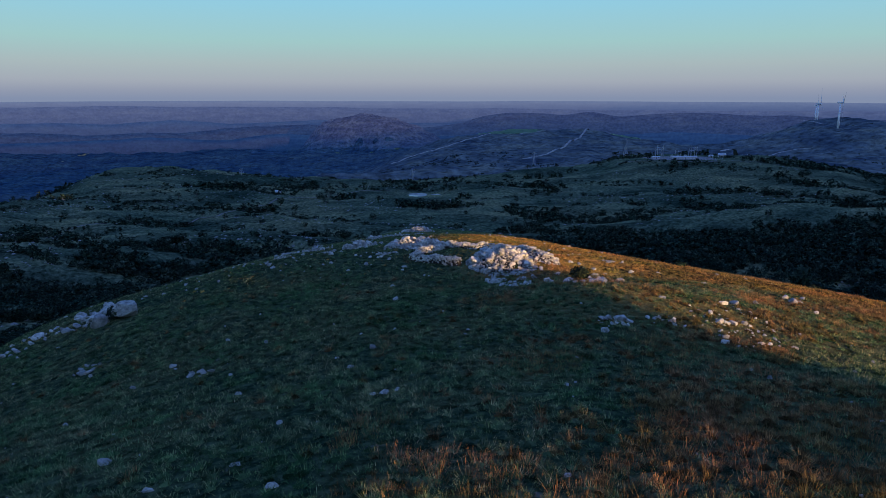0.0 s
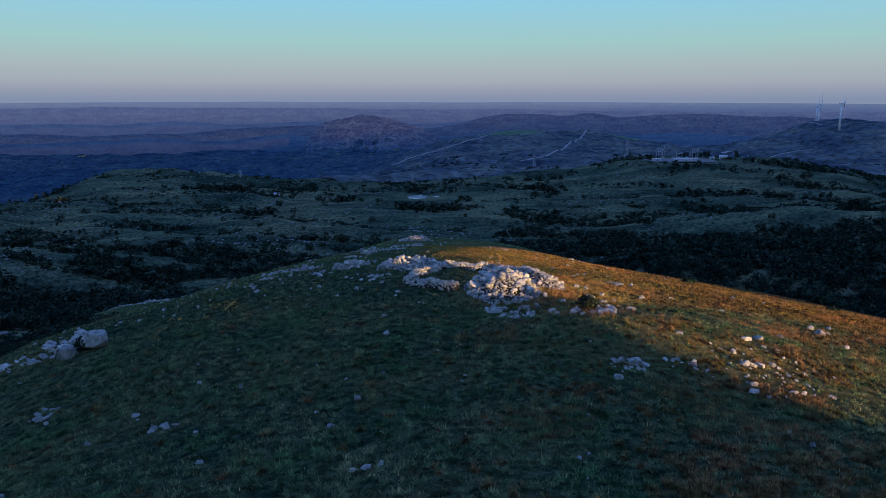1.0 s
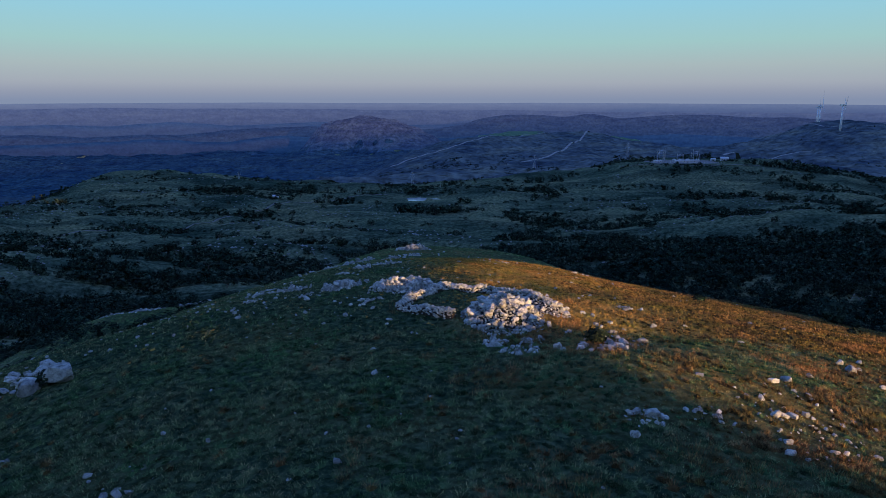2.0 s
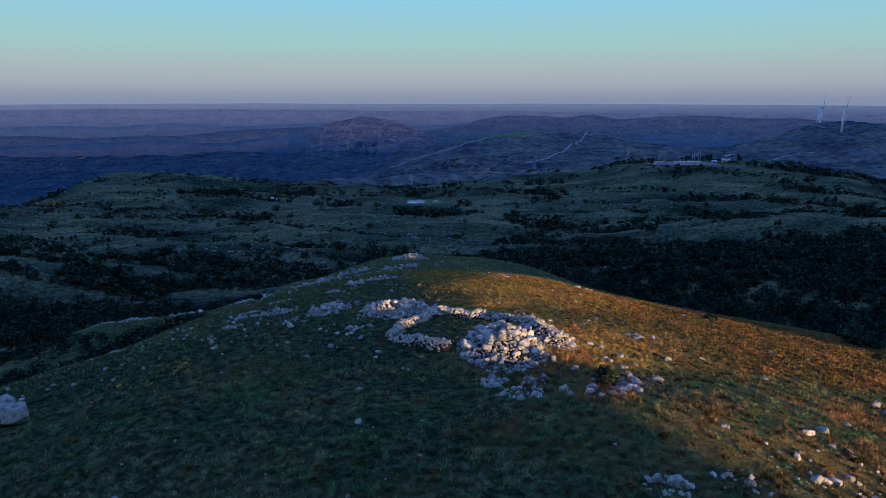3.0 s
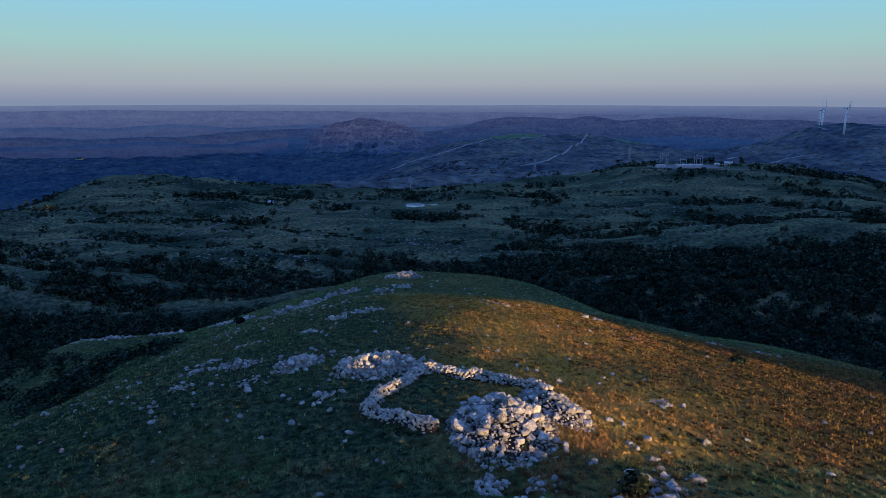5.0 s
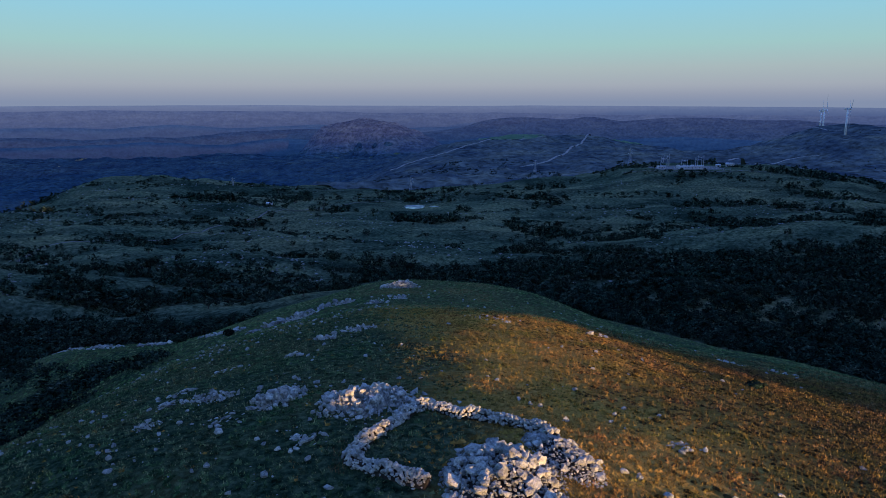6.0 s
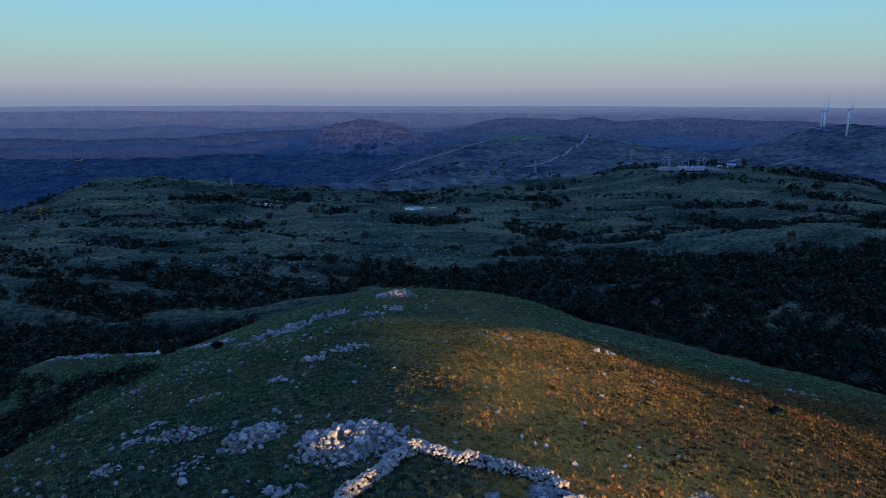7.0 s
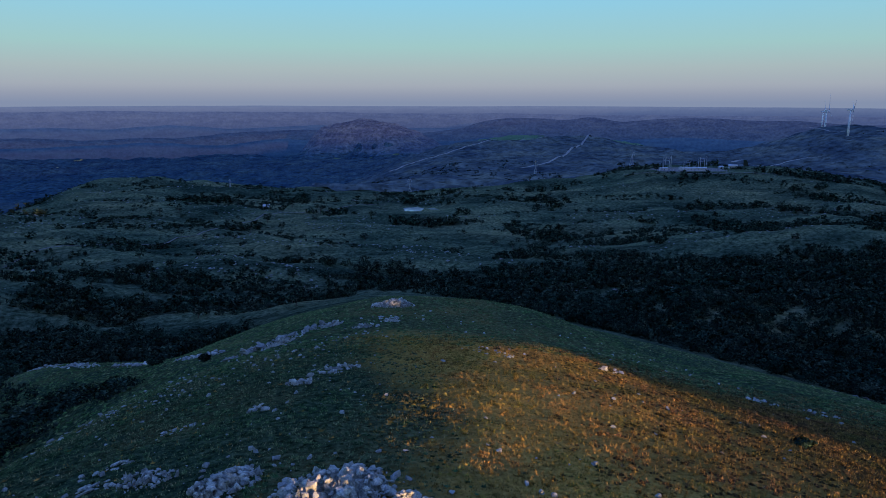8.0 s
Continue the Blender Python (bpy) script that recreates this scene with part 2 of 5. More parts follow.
    long.operation = "MULTIPLY"
    long.inputs[1].default_value = (0.45, 1.5, 1.0)
    l.new(p, long.inputs[0])
    strips = ramp(n, l, noise_node(n, l, long.outputs[0], 0.028, 5, 0.62), [(0.36, (0.45, 0.52, 0.55)), (0.5, (0.95, 0.97, 0.95)), (0.62, (1.55, 1.45, 1.30))])
    col = mix(n, l, low.outputs[0], col, mix(n, l, 1.0, col, strips, "MULTIPLY"))
    stone = ramp(n, l, noise_node(n, l, p, 0.55, 6, 0.7), [(0.66, 0.0), (0.72, 0.8)])
    col = mix(n, l, stone, col, (0.19, 0.175, 0.165))
    l.new(col, b.inputs["Base Color"])
    relief(n, l, b, noise_node(n, l, p, 2.6, 5, 0.7), 1.0, 0.6)
    return m


def blade_material(name, stops):
    m, n, l, b = material(name, 1.0, 0.0)
    g = n.new("ShaderNodeNewGeometry")
    col = ramp(n, l, g.outputs["Random Per Island"], stops)
    tint = ramp(n, l, noise_node(n, l, g.outputs["Position"], 0.22, 3), [(0.35, (0.75, 0.95, 0.7)), (0.65, (1.25, 1.05, 0.95))])
    clump = ramp(n, l, noise_node(n, l, g.outputs["Position"], 1.3, 2), [(0.36, (0.42, 0.44, 0.44)), (0.5, (0.95, 0.95, 0.92)), (0.64, (1.65, 1.55, 1.40))])
    col = mix(n, l, 1.0, col, clump, "MULTIPLY")
    l.new(mix(n, l, 1.0, col, tint, "MULTIPLY"), b.inputs["Base Color"])
    return m


def rock_material(name, light, mid, dark):
    """Pale quartzite, stained and dotted with lichen."""
    m, n, l, b = material(name, 0.85, 0.3)
    p = place(n)
    col = ramp(n, l, noise_node(n, l, p, 2.2, 6, 0.65), [(0.3, dark), (0.5, mid), (0.72, light)])
    fine = ramp(n, l, noise_node(n, l, p, 14, 4, 0.7), [(0.3, 0.6), (0.6, 1.08)])
    col = mix(n, l, 0.85, col, fine, "MULTIPLY")
    lichen = ramp(n, l, noise_node(n, l, p, 5.5, 3, 0.5), [(0.60, 0.0), (0.68, 0.6)])
    col = mix(n, l, lichen, col, (0.10, 0.105, 0.085))
    info = n.new("ShaderNodeObjectInfo")
    each = ramp(n, l, info.outputs["Random"], [(0.0, (0.62, 0.61, 0.60)), (0.5, (0.92, 0.90, 0.87)), (1.0, (1.15, 1.10, 1.02))])
    g = n.new("ShaderNodeNewGeometry")
    isl = ramp(n, l, g.outputs["Random Per Island"], [(0.0, 0.75), (1.0, 1.1)])
    col = mix(n, l, 1.0, mix(n, l, 1.0, col, each, "MULTIPLY"), isl, "MULTIPLY")
    l.new(col, b.inputs["Base Color"])
    relief(n, l, b, noise_node(n, l, p, 4.5, 7, 0.72), 1.0, 0.22)
    return m


def leaf_material(name, stops):
    m, n, l, b = material(name, 1.0, 0.0)
    g = n.new("ShaderNodeNewGeometry")
    col = ramp(n, l, g.outputs["Random Per Island"], stops)
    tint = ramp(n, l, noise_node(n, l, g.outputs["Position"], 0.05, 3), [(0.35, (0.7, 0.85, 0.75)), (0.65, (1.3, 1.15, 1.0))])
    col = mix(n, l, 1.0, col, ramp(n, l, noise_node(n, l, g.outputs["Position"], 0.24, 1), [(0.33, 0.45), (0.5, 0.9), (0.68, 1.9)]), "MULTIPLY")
    l.new(mix(n, l, 1.0, col, tint, "MULTIPLY"), b.inputs["Base Color"])
    return m


def grained(name, a, c, scale, rough=0.8, spec=0.3, metal=0.0):
    m, n, l, b = material(name, rough, spec)
    b.inputs["Metallic"].default_value = metal
    p = place(n)
    l.new(ramp(n, l, noise_node(n, l, p, scale, 5, 0.6), [(0.3, a), (0.7, c)]), b.inputs["Base Color"])
    return m


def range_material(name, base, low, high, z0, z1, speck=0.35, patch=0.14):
    """Far country with evening haze painted in as glow: darker in the hollows, paler towards the crest."""
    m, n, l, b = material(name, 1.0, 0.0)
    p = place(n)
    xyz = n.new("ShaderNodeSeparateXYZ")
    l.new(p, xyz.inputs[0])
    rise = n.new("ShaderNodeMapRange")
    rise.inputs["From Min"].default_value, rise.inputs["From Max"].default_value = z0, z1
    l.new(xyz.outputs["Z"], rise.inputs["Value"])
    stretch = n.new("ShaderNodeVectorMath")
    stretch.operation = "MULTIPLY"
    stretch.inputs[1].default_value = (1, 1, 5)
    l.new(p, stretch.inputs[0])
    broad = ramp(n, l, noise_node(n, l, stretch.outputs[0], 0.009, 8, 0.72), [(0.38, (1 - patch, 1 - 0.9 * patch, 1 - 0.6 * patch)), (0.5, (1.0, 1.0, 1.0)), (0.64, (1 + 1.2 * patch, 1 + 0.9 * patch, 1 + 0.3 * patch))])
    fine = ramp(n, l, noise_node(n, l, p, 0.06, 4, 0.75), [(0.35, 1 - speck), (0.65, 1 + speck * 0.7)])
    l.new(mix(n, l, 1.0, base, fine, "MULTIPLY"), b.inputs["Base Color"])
    haze_glow = mix(n, l, rise.outputs[0], low, high)
    haze_glow = mix(n, l, 1.0, mix(n, l, 1.0, haze_glow, broad, "MULTIPLY"), fine, "MULTIPLY")
    l.new(haze_glow, b.inputs["Emission Color"])
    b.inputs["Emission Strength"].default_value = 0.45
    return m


MAT_GROUND = ground_material()
MAT_BLADE = blade_material("sward_blades", [(0.0, (0.016, 0.036, 0.016)), (0.5, (0.068, 0.110, 0.052)), (0.8, (0.155, 0.192, 0.092)), (1.0, (0.25, 0.24, 0.135))])
# these straw tones also carry some of the low sun's gold
MAT_DRY = blade_material("dead_grass", [(0.0, (0.09, 0.061, 0.015)), (0.5, (0.185, 0.127, 0.034)), (1.0, (0.255, 0.182, 0.054))])
# green mats darkened to stand in for shade down between the blades
MAT_MAT_GREEN = blade_material("matted_green_grass", [(0.0, (0.022, 0.038, 0.020)), (1.0, (0.060, 0.092, 0.046))])
# lighter copy of the green grass, standing in for light on the far slope
MAT_LIT_GREEN = blade_material("lit_green_grass", [(0.0, (0.036, 0.064, 0.026)), (0.6, (0.085, 0.122, 0.050)), (1.0, (0.140, 0.165, 0.080))])
MAT_MAT_DRY = blade_material("matted_dead_grass", [(0.0, (0.15, 0.102, 0.026)), (1.0, (0.25, 0.172, 0.048))])
MAT_MAT_BROWN = blade_material("matted_brown_grass", [(0.0, (0.030, 0.026, 0.013)), (1.0, (0.060, 0.044, 0.019))])
MAT_TUSSOCK = blade_material("brown_tussock", [(0.0, (0.055, 0.042, 0.022)), (0.5, (0.13, 0.092, 0.042)), (1.0, (0.23, 0.165, 0.075))])
MAT_RED = blade_material("red_stalks", [(0.0, (0.08, 0.049, 0.025)), (0.5, (0.17, 0.106, 0.050)), (1.0, (0.26, 0.175, 0.085))])
MAT_ROCK = rock_material("quartzite", (0.62, 0.65, 0.58), (0.41, 0.44, 0.39), (0.105, 0.115, 0.10))
MAT_LEDGE = rock_material("weathered_ledge", (0.43, 0.455, 0.41), (0.27, 0.29, 0.26), (0.09, 0.098, 0.088))
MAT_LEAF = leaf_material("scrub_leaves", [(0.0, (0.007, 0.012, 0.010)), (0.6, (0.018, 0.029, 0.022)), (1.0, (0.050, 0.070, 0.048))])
# haze over the far plantations is mixed into this leaf colour as blue
MAT_HAZY_LEAF = leaf_material("hazy_plantation_leaves", [(0.0, (0.018, 0.028, 0.034)), (1.0, (0.045, 0.060, 0.072))])
MAT_BARK = grained("bark", (0.05, 0.04, 0.03), (0.13, 0.11, 0.09), 6, 0.95, 0.1)
MAT_DIRT = grained("pale_dirt", (0.07, 0.066, 0.06), (0.13, 0.123, 0.112), 0.6, 0.95, 0.1)
MAT_GRAVEL = grained("pale_gravel", (0.18, 0.172, 0.155), (0.27, 0.256, 0.235), 0.4, 0.95, 0.1)
MAT_TRACK = grained("worn_track", (0.12, 0.115, 0.10), (0.19, 0.18, 0.16), 0.3, 0.95, 0.1)
MAT_STEEL = grained("galvanised_steel", (0.30, 0.31, 0.33), (0.46, 0.47, 0.49), 2.0, 0.55, 0.5, 0.6)
MAT_WHITE = grained("white_paint", (0.62, 0.60, 0.55), (0.72, 0.70, 0.65), 0.8, 0.45, 0.5)
MAT_CONCRETE = grained("concrete", (0.36, 0.35, 0.34), (0.52, 0.51, 0.49), 0.9, 0.9, 0.2)
MAT_ROOF = grained("sheet_roof", (0.42, 0.43, 0.44), (0.58, 0.59, 0.60), 1.2, 0.5, 0.4)
MAT_DARK = grained("dark_opening", (0.02, 0.02, 0.022), (0.04, 0.04, 0.045), 2.0, 0.5, 0.3)
# the sky's pale reflection is mixed into the water's base colour
MAT_WATER = grained("sky_toned_water", (0.30, 0.32, 0.30), (0.40, 0.42, 0.40), 0.1, 0.06, 0.5)
MAT_FIELD = grained("sown_pasture", (0.075, 0.125, 0.060), (0.11, 0.165, 0.085), 0.02, 0.95, 0.05)
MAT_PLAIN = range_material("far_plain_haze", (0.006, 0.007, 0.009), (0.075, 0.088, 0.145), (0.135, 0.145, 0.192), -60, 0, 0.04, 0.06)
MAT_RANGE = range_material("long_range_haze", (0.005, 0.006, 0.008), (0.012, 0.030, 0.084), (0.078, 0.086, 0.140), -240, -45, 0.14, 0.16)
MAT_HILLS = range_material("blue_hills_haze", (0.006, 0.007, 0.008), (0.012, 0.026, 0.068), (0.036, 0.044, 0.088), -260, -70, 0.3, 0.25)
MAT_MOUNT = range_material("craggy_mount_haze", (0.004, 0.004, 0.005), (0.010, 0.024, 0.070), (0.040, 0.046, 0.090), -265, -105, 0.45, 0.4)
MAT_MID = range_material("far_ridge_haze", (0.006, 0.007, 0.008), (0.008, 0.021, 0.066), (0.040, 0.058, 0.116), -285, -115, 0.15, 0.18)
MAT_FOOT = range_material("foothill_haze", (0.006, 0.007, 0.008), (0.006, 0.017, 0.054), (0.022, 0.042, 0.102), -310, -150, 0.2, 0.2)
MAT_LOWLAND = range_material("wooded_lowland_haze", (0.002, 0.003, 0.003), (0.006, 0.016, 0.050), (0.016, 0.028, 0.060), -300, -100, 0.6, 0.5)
# earth colour darkened to paint the shade in gaps between stones
MAT_SHADED_SOIL = grained("shaded_earth", (0.018, 0.017, 0.013), (0.05, 0.045, 0.036), 3.0, 0.95, 0.1)


def mesh_from(name, verts, faces, smooth=False):
    """A mesh from arrays of corners and of faces that all have as many corners."""
    verts, faces = np.asarray(verts, np.float32), np.asarray(faces, np.int32)
    me = bpy.data.meshes.new(name)
    me.vertices.add(len(verts))
    me.vertices.foreach_set("co", verts.ravel())
    n, k = faces.shape
    me.loops.add(n * k)
    me.loops.foreach_set("vertex_index", faces.ravel())
    me.polygons.add(n)
    me.polygons.foreach_set("loop_start", np.arange(0, n * k, k, dtype=np.int32))
    me.update(calc_edges=True)
    me.polygons.foreach_set("use_smooth", np.full(n, smooth))
    me.validate()
    return me


def build_ground():
    """One sheet out to the horizon, finer towards the hilltop and ahead of it."""
    ahead = np.radians(np.arange(90 - 42, 90 + 42.01, 0.24))
    rest = np.radians(np.concatenate([np.arange(90 + 42 + 1.5, 296, 1.5), np.arange(296, 336, 0.35), np.arange(336, 360 + 90 - 42, 1.5)]))
    ang = np.concatenate([ahead, rest])
    rad = np.concatenate([[1.0], 1.5 * 1.0195 ** np.arange(0, 420)])
    rad = rad[rad < 4960]
    A, R = np.meshgrid(ang, rad)
    x, y = R * np.cos(A), R * np.sin(A)
    z = ground_height(x, y)
    nr, na = x.shape
    v = np.stack([x, y, z], -1).reshape(-1, 3)
    i = np.arange(nr - 1)[:, None] * na + np.arange(na)[None, :]
    j = np.arange(nr - 1)[:, None] * na + (np.arange(na)[None, :] + 1) % na
    f = np.stack([i, j, j + na, i + na], -1).reshape(-1, 4)
    f = f[:, ::-1]
    v = np.vstack([v, [[0, 0, gz(0, 0)]]])
    me = mesh_from("ground", v, f, smooth=True)
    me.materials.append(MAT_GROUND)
    return tagged(new("ground", me), "wide grassy hill country with scrub and bare patches", "ground", kind="structure")


ground = build_ground()


def part(name, me, mat, parent, label=""):
    """One mesh object under a thing or a part."""
    me.materials.append(mat)
    ob = new(name, me)
    ob.parent = parent
    return tagged(ob, label)


def bm_mesh(name, build, smooth=False):
    bm = bmesh.new()
    build(bm)
    me = bpy.data.meshes.new(name)
    bm.to_mesh(me)
    bm.free()
    if smooth:
        me.polygons.foreach_set("use_smooth", np.full(len(me.polygons), True))
    return me


def rod(bm, a, b, r0, r1=None, sides=4):
    """A tapered bar from a to b."""
    a, b = Vector(a), Vector(b)
    r1 = r0 if r1 is None else r1
    q = (b - a).to_track_quat("Z", "Y")
    rings = []
    for c, r in ((a, r0), (b, r1)):
        rings.append([bm.verts.new(c + q @ Vector((r * math.cos(2 * math.pi * k / sides), r * math.sin(2 * math.pi * k / sides), 0))) for k in range(sides)])
    for k in range(sides):
        bm.faces.new((rings[0][k], rings[0][(k + 1) % sides], rings[1][(k + 1) % sides], rings[1][k]))
    bm.faces.new(rings[0][::-1])
    bm.faces.new(rings[1])


def box(bm, x0, y0, z0, x1, y1, z1):
    v = [bm.verts.new(c) for c in ((x0, y0, z0), (x1, y0, z0), (x1, y1, z0), (x0, y1, z0), (x0, y0, z1), (x1, y0, z1), (x1, y1, z1), (x0, y1, z1))]
    for f in ((3, 2, 1, 0), (4, 5, 6, 7), (0, 1, 5, 4), (1, 2, 6, 5), (2, 3, 7, 6), (3, 0, 4, 7)):
        bm.faces.new([v[k] for k in f])


# ======================= skyline ranges =======================
def skyline(name, label, mat, radius, depth, crest, rough, size, foot, seed):
    """A far range all round the place: its crest by bearing (degrees to the right of straight ahead), sloping down towards us."""
    bear = np.concatenate([np.arange(-48, 48, 0.12), np.arange(48, 312, 2.0)])
    rows = 9
    v = []
    top = ease(np.where(bear > 180, bear - 360, bear), crest)
    top = top + rough * fbm(bear * radius * 0.01745, bear * 0 + seed, size, 5, 0.55)
    for k in range(rows):
        f = k / (rows - 1)
        r = radius - depth * (1 - f)
        a = np.radians(90 - bear)
        z = foot + (top - foot) * f ** 0.8
        x, y = r * np.cos(a), r * np.sin(a)
        z = z + (1 - f) * f * 2.2 * rough * fbm(x + seed * 100, y, size * 0.8, 4)
        v.append(np.stack([x, y, z], -1))
    a = np.radians(90 - bear)
    v.append(np.stack([(radius + 25) * np.cos(a), (radius + 25) * np.sin(a), top - 60], -1))
    v = np.array(v)
    nr, na = v.shape[:2]
    i = np.arange(nr - 1)[:, None] * na + np.arange(na)[None, :]
    j = np.arange(nr - 1)[:, None] * na + (np.arange(na)[None, :] + 1) % na
    f = np.stack([i, j, j + na, i + na], -1).reshape(-1, 4)
    me = mesh_from(name, v.reshape(-1, 3), f, smooth=True)
    me.materials.append(mat)
    return tagged(new(name, me), label, "backdrop", kind="structure")


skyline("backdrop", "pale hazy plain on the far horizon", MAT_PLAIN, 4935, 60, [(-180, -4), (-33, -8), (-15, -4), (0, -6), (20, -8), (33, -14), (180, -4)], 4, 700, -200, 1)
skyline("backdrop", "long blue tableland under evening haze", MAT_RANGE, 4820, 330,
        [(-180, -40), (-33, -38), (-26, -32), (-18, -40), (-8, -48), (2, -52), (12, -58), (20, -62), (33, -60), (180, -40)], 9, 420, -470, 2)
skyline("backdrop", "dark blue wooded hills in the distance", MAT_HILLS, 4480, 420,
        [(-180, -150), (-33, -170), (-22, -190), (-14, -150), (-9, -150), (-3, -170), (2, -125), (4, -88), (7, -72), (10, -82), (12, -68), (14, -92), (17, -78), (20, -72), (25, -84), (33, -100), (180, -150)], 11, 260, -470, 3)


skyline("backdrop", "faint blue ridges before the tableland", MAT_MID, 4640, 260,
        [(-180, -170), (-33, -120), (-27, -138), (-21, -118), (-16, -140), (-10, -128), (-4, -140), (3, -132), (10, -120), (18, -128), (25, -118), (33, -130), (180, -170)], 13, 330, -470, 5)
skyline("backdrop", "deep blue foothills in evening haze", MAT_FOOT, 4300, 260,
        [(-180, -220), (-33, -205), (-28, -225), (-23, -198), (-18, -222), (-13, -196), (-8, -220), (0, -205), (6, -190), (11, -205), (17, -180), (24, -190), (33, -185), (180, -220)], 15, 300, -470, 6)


def lowland_lift(x, y):
    """Height of the hazy sheet over the land: clearance plus tree-like lumps."""
    return 5.5 + 2.5 * np.abs(fbm(x, y, 40, 3))


def lowland():
    """A glowing sheet past the valley that paints haze over the wooded country."""
    bear = np.radians(np.arange(-46, 46.01, 0.22))
    rad = 1.0 * 1.011 ** np.arange(0, 105)
    B, R = np.meshgrid(bear, rad)
    start = 1480 - 380 * smooth_step(-20, -7, np.degrees(B)) + 40 * smooth_step(11, 18, np.degrees(B)) + 60 * fbm(B * 900, B * 0, 120, 3)
    R = start * R ** (np.log(4660 / start) / np.log(rad[-1]))
    x, y = R * np.sin(B), R * np.cos(B)
    z = ground_height(x, y) + lowland_lift(x, y) - 5 * (R < start * 1.004)
    nr, na = x.shape
    i = np.arange(nr - 1)[:, None] * na + np.arange(na - 1)[None, :]
    f = np.stack([i, i + 1, i + na + 1, i + na], -1).reshape(-1, 4)
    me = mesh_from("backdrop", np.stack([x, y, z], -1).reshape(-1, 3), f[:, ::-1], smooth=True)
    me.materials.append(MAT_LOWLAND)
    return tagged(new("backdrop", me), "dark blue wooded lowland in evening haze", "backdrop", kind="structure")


lowland()


def mount():
    """A flat-topped craggy mount, kilometres off."""
    x, y = np.meshgrid(np.arange(-1000, 260, 9.0), np.arange(3560, 4420, 14.0))
    z = ground_height(x, y)
    z = z + 12 * smooth_step(-300, -160, z) + 10 * np.abs(fbm(x, y, 46, 4)) * smooth_step(-280, -180, z)
    z = z - 60 * (1 - smooth_step(-300, -278, z)) + 3
    nr, na = x.shape
    i = np.arange(nr - 1)[:, None] * na + np.arange(na - 1)[None, :]
    f = np.stack([i, i + 1, i + na + 1, i + na], -1).reshape(-1, 4)
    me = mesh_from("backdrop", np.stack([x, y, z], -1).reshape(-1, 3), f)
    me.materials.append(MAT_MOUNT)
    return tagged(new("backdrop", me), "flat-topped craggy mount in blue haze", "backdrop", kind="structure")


mount()


# ======================= trees =======================
def crown_arrays(rs, height, width, clumps, leaf, base=0.25):
    """Leafy triangles gathered in clumps with gaps, an uneven outline."""
    c = rs.normal(size=(clumps, 3))
    c /= np.linalg.norm(c, axis=1)[:, None]
    c *= (0.35 + 0.65 * rs.rand(clumps, 1) ** 0.5)
    c = c * [width / 2, width / 2, height * (1 - base) / 2] * rs.uniform(0.75, 1.15, (clumps, 1))
    c[:, 2] += height * (1 + base) / 2
    per = 4
    cen = np.repeat(c, per, 0) + rs.normal(size=(clumps * per, 3)) * leaf * [0.55, 0.55, 0.4]
    # each leaf spray lies roughly along the crown's surface
    out = (cen - [0, 0, height * 0.42]) / [width / 2, width / 2, height / 2] + rs.normal(size=cen.shape) * 0.38
    out /= np.linalg.norm(out, axis=1)[:, None]
    u = np.cross(out, rs.normal(size=cen.shape))
    u /= np.linalg.norm(u, axis=1)[:, None]
    w = np.cross(out, u)
    turn = rs.uniform(0, 2 * np.pi, (len(cen), 1)) + np.array([0, 2.1, 4.2]) + rs.uniform(-0.4, 0.4, (len(cen), 3))
    far = leaf * rs.uniform(0.55, 1.15, (len(cen), 3))
    tri = (far * np.cos(turn))[:, :, None] * u[:, None] + (far * np.sin(turn))[:, :, None] * w[:, None]
    return (cen[:, None] + tri).reshape(-1, 3)


def tree_thing(rs, height, width, clumps, leaf):
    root = new("tree")

    def wood(bm):
        top = Vector((rs.uniform(-.3, .3), rs.uniform(-.3, .3), height * 0.45))
        rod(bm, (0, 0, -0.6), top, 0.045 * height, 0.028 * height, 6)
        for k in range(5):
            a = 2 * math.pi * (k + rs.rand() * 0.6) / 5
            rod(bm, top * rs.uniform(0.55, 1), (math.cos(a) * width * 0.33, math.sin(a) * width * 0.33, height * rs.uniform(0.6, 0.85)), 0.02 * height, 0.008 * height, 4)
    part("trunk", bm_mesh("trunk", wood), MAT_BARK, root)
    v = crown_arrays(rs, height, width, clumps, leaf)
    part("crown", mesh_from("crown", v, np.arange(len(v)).reshape(-1, 3)), MAT_LEAF, root)
    return root


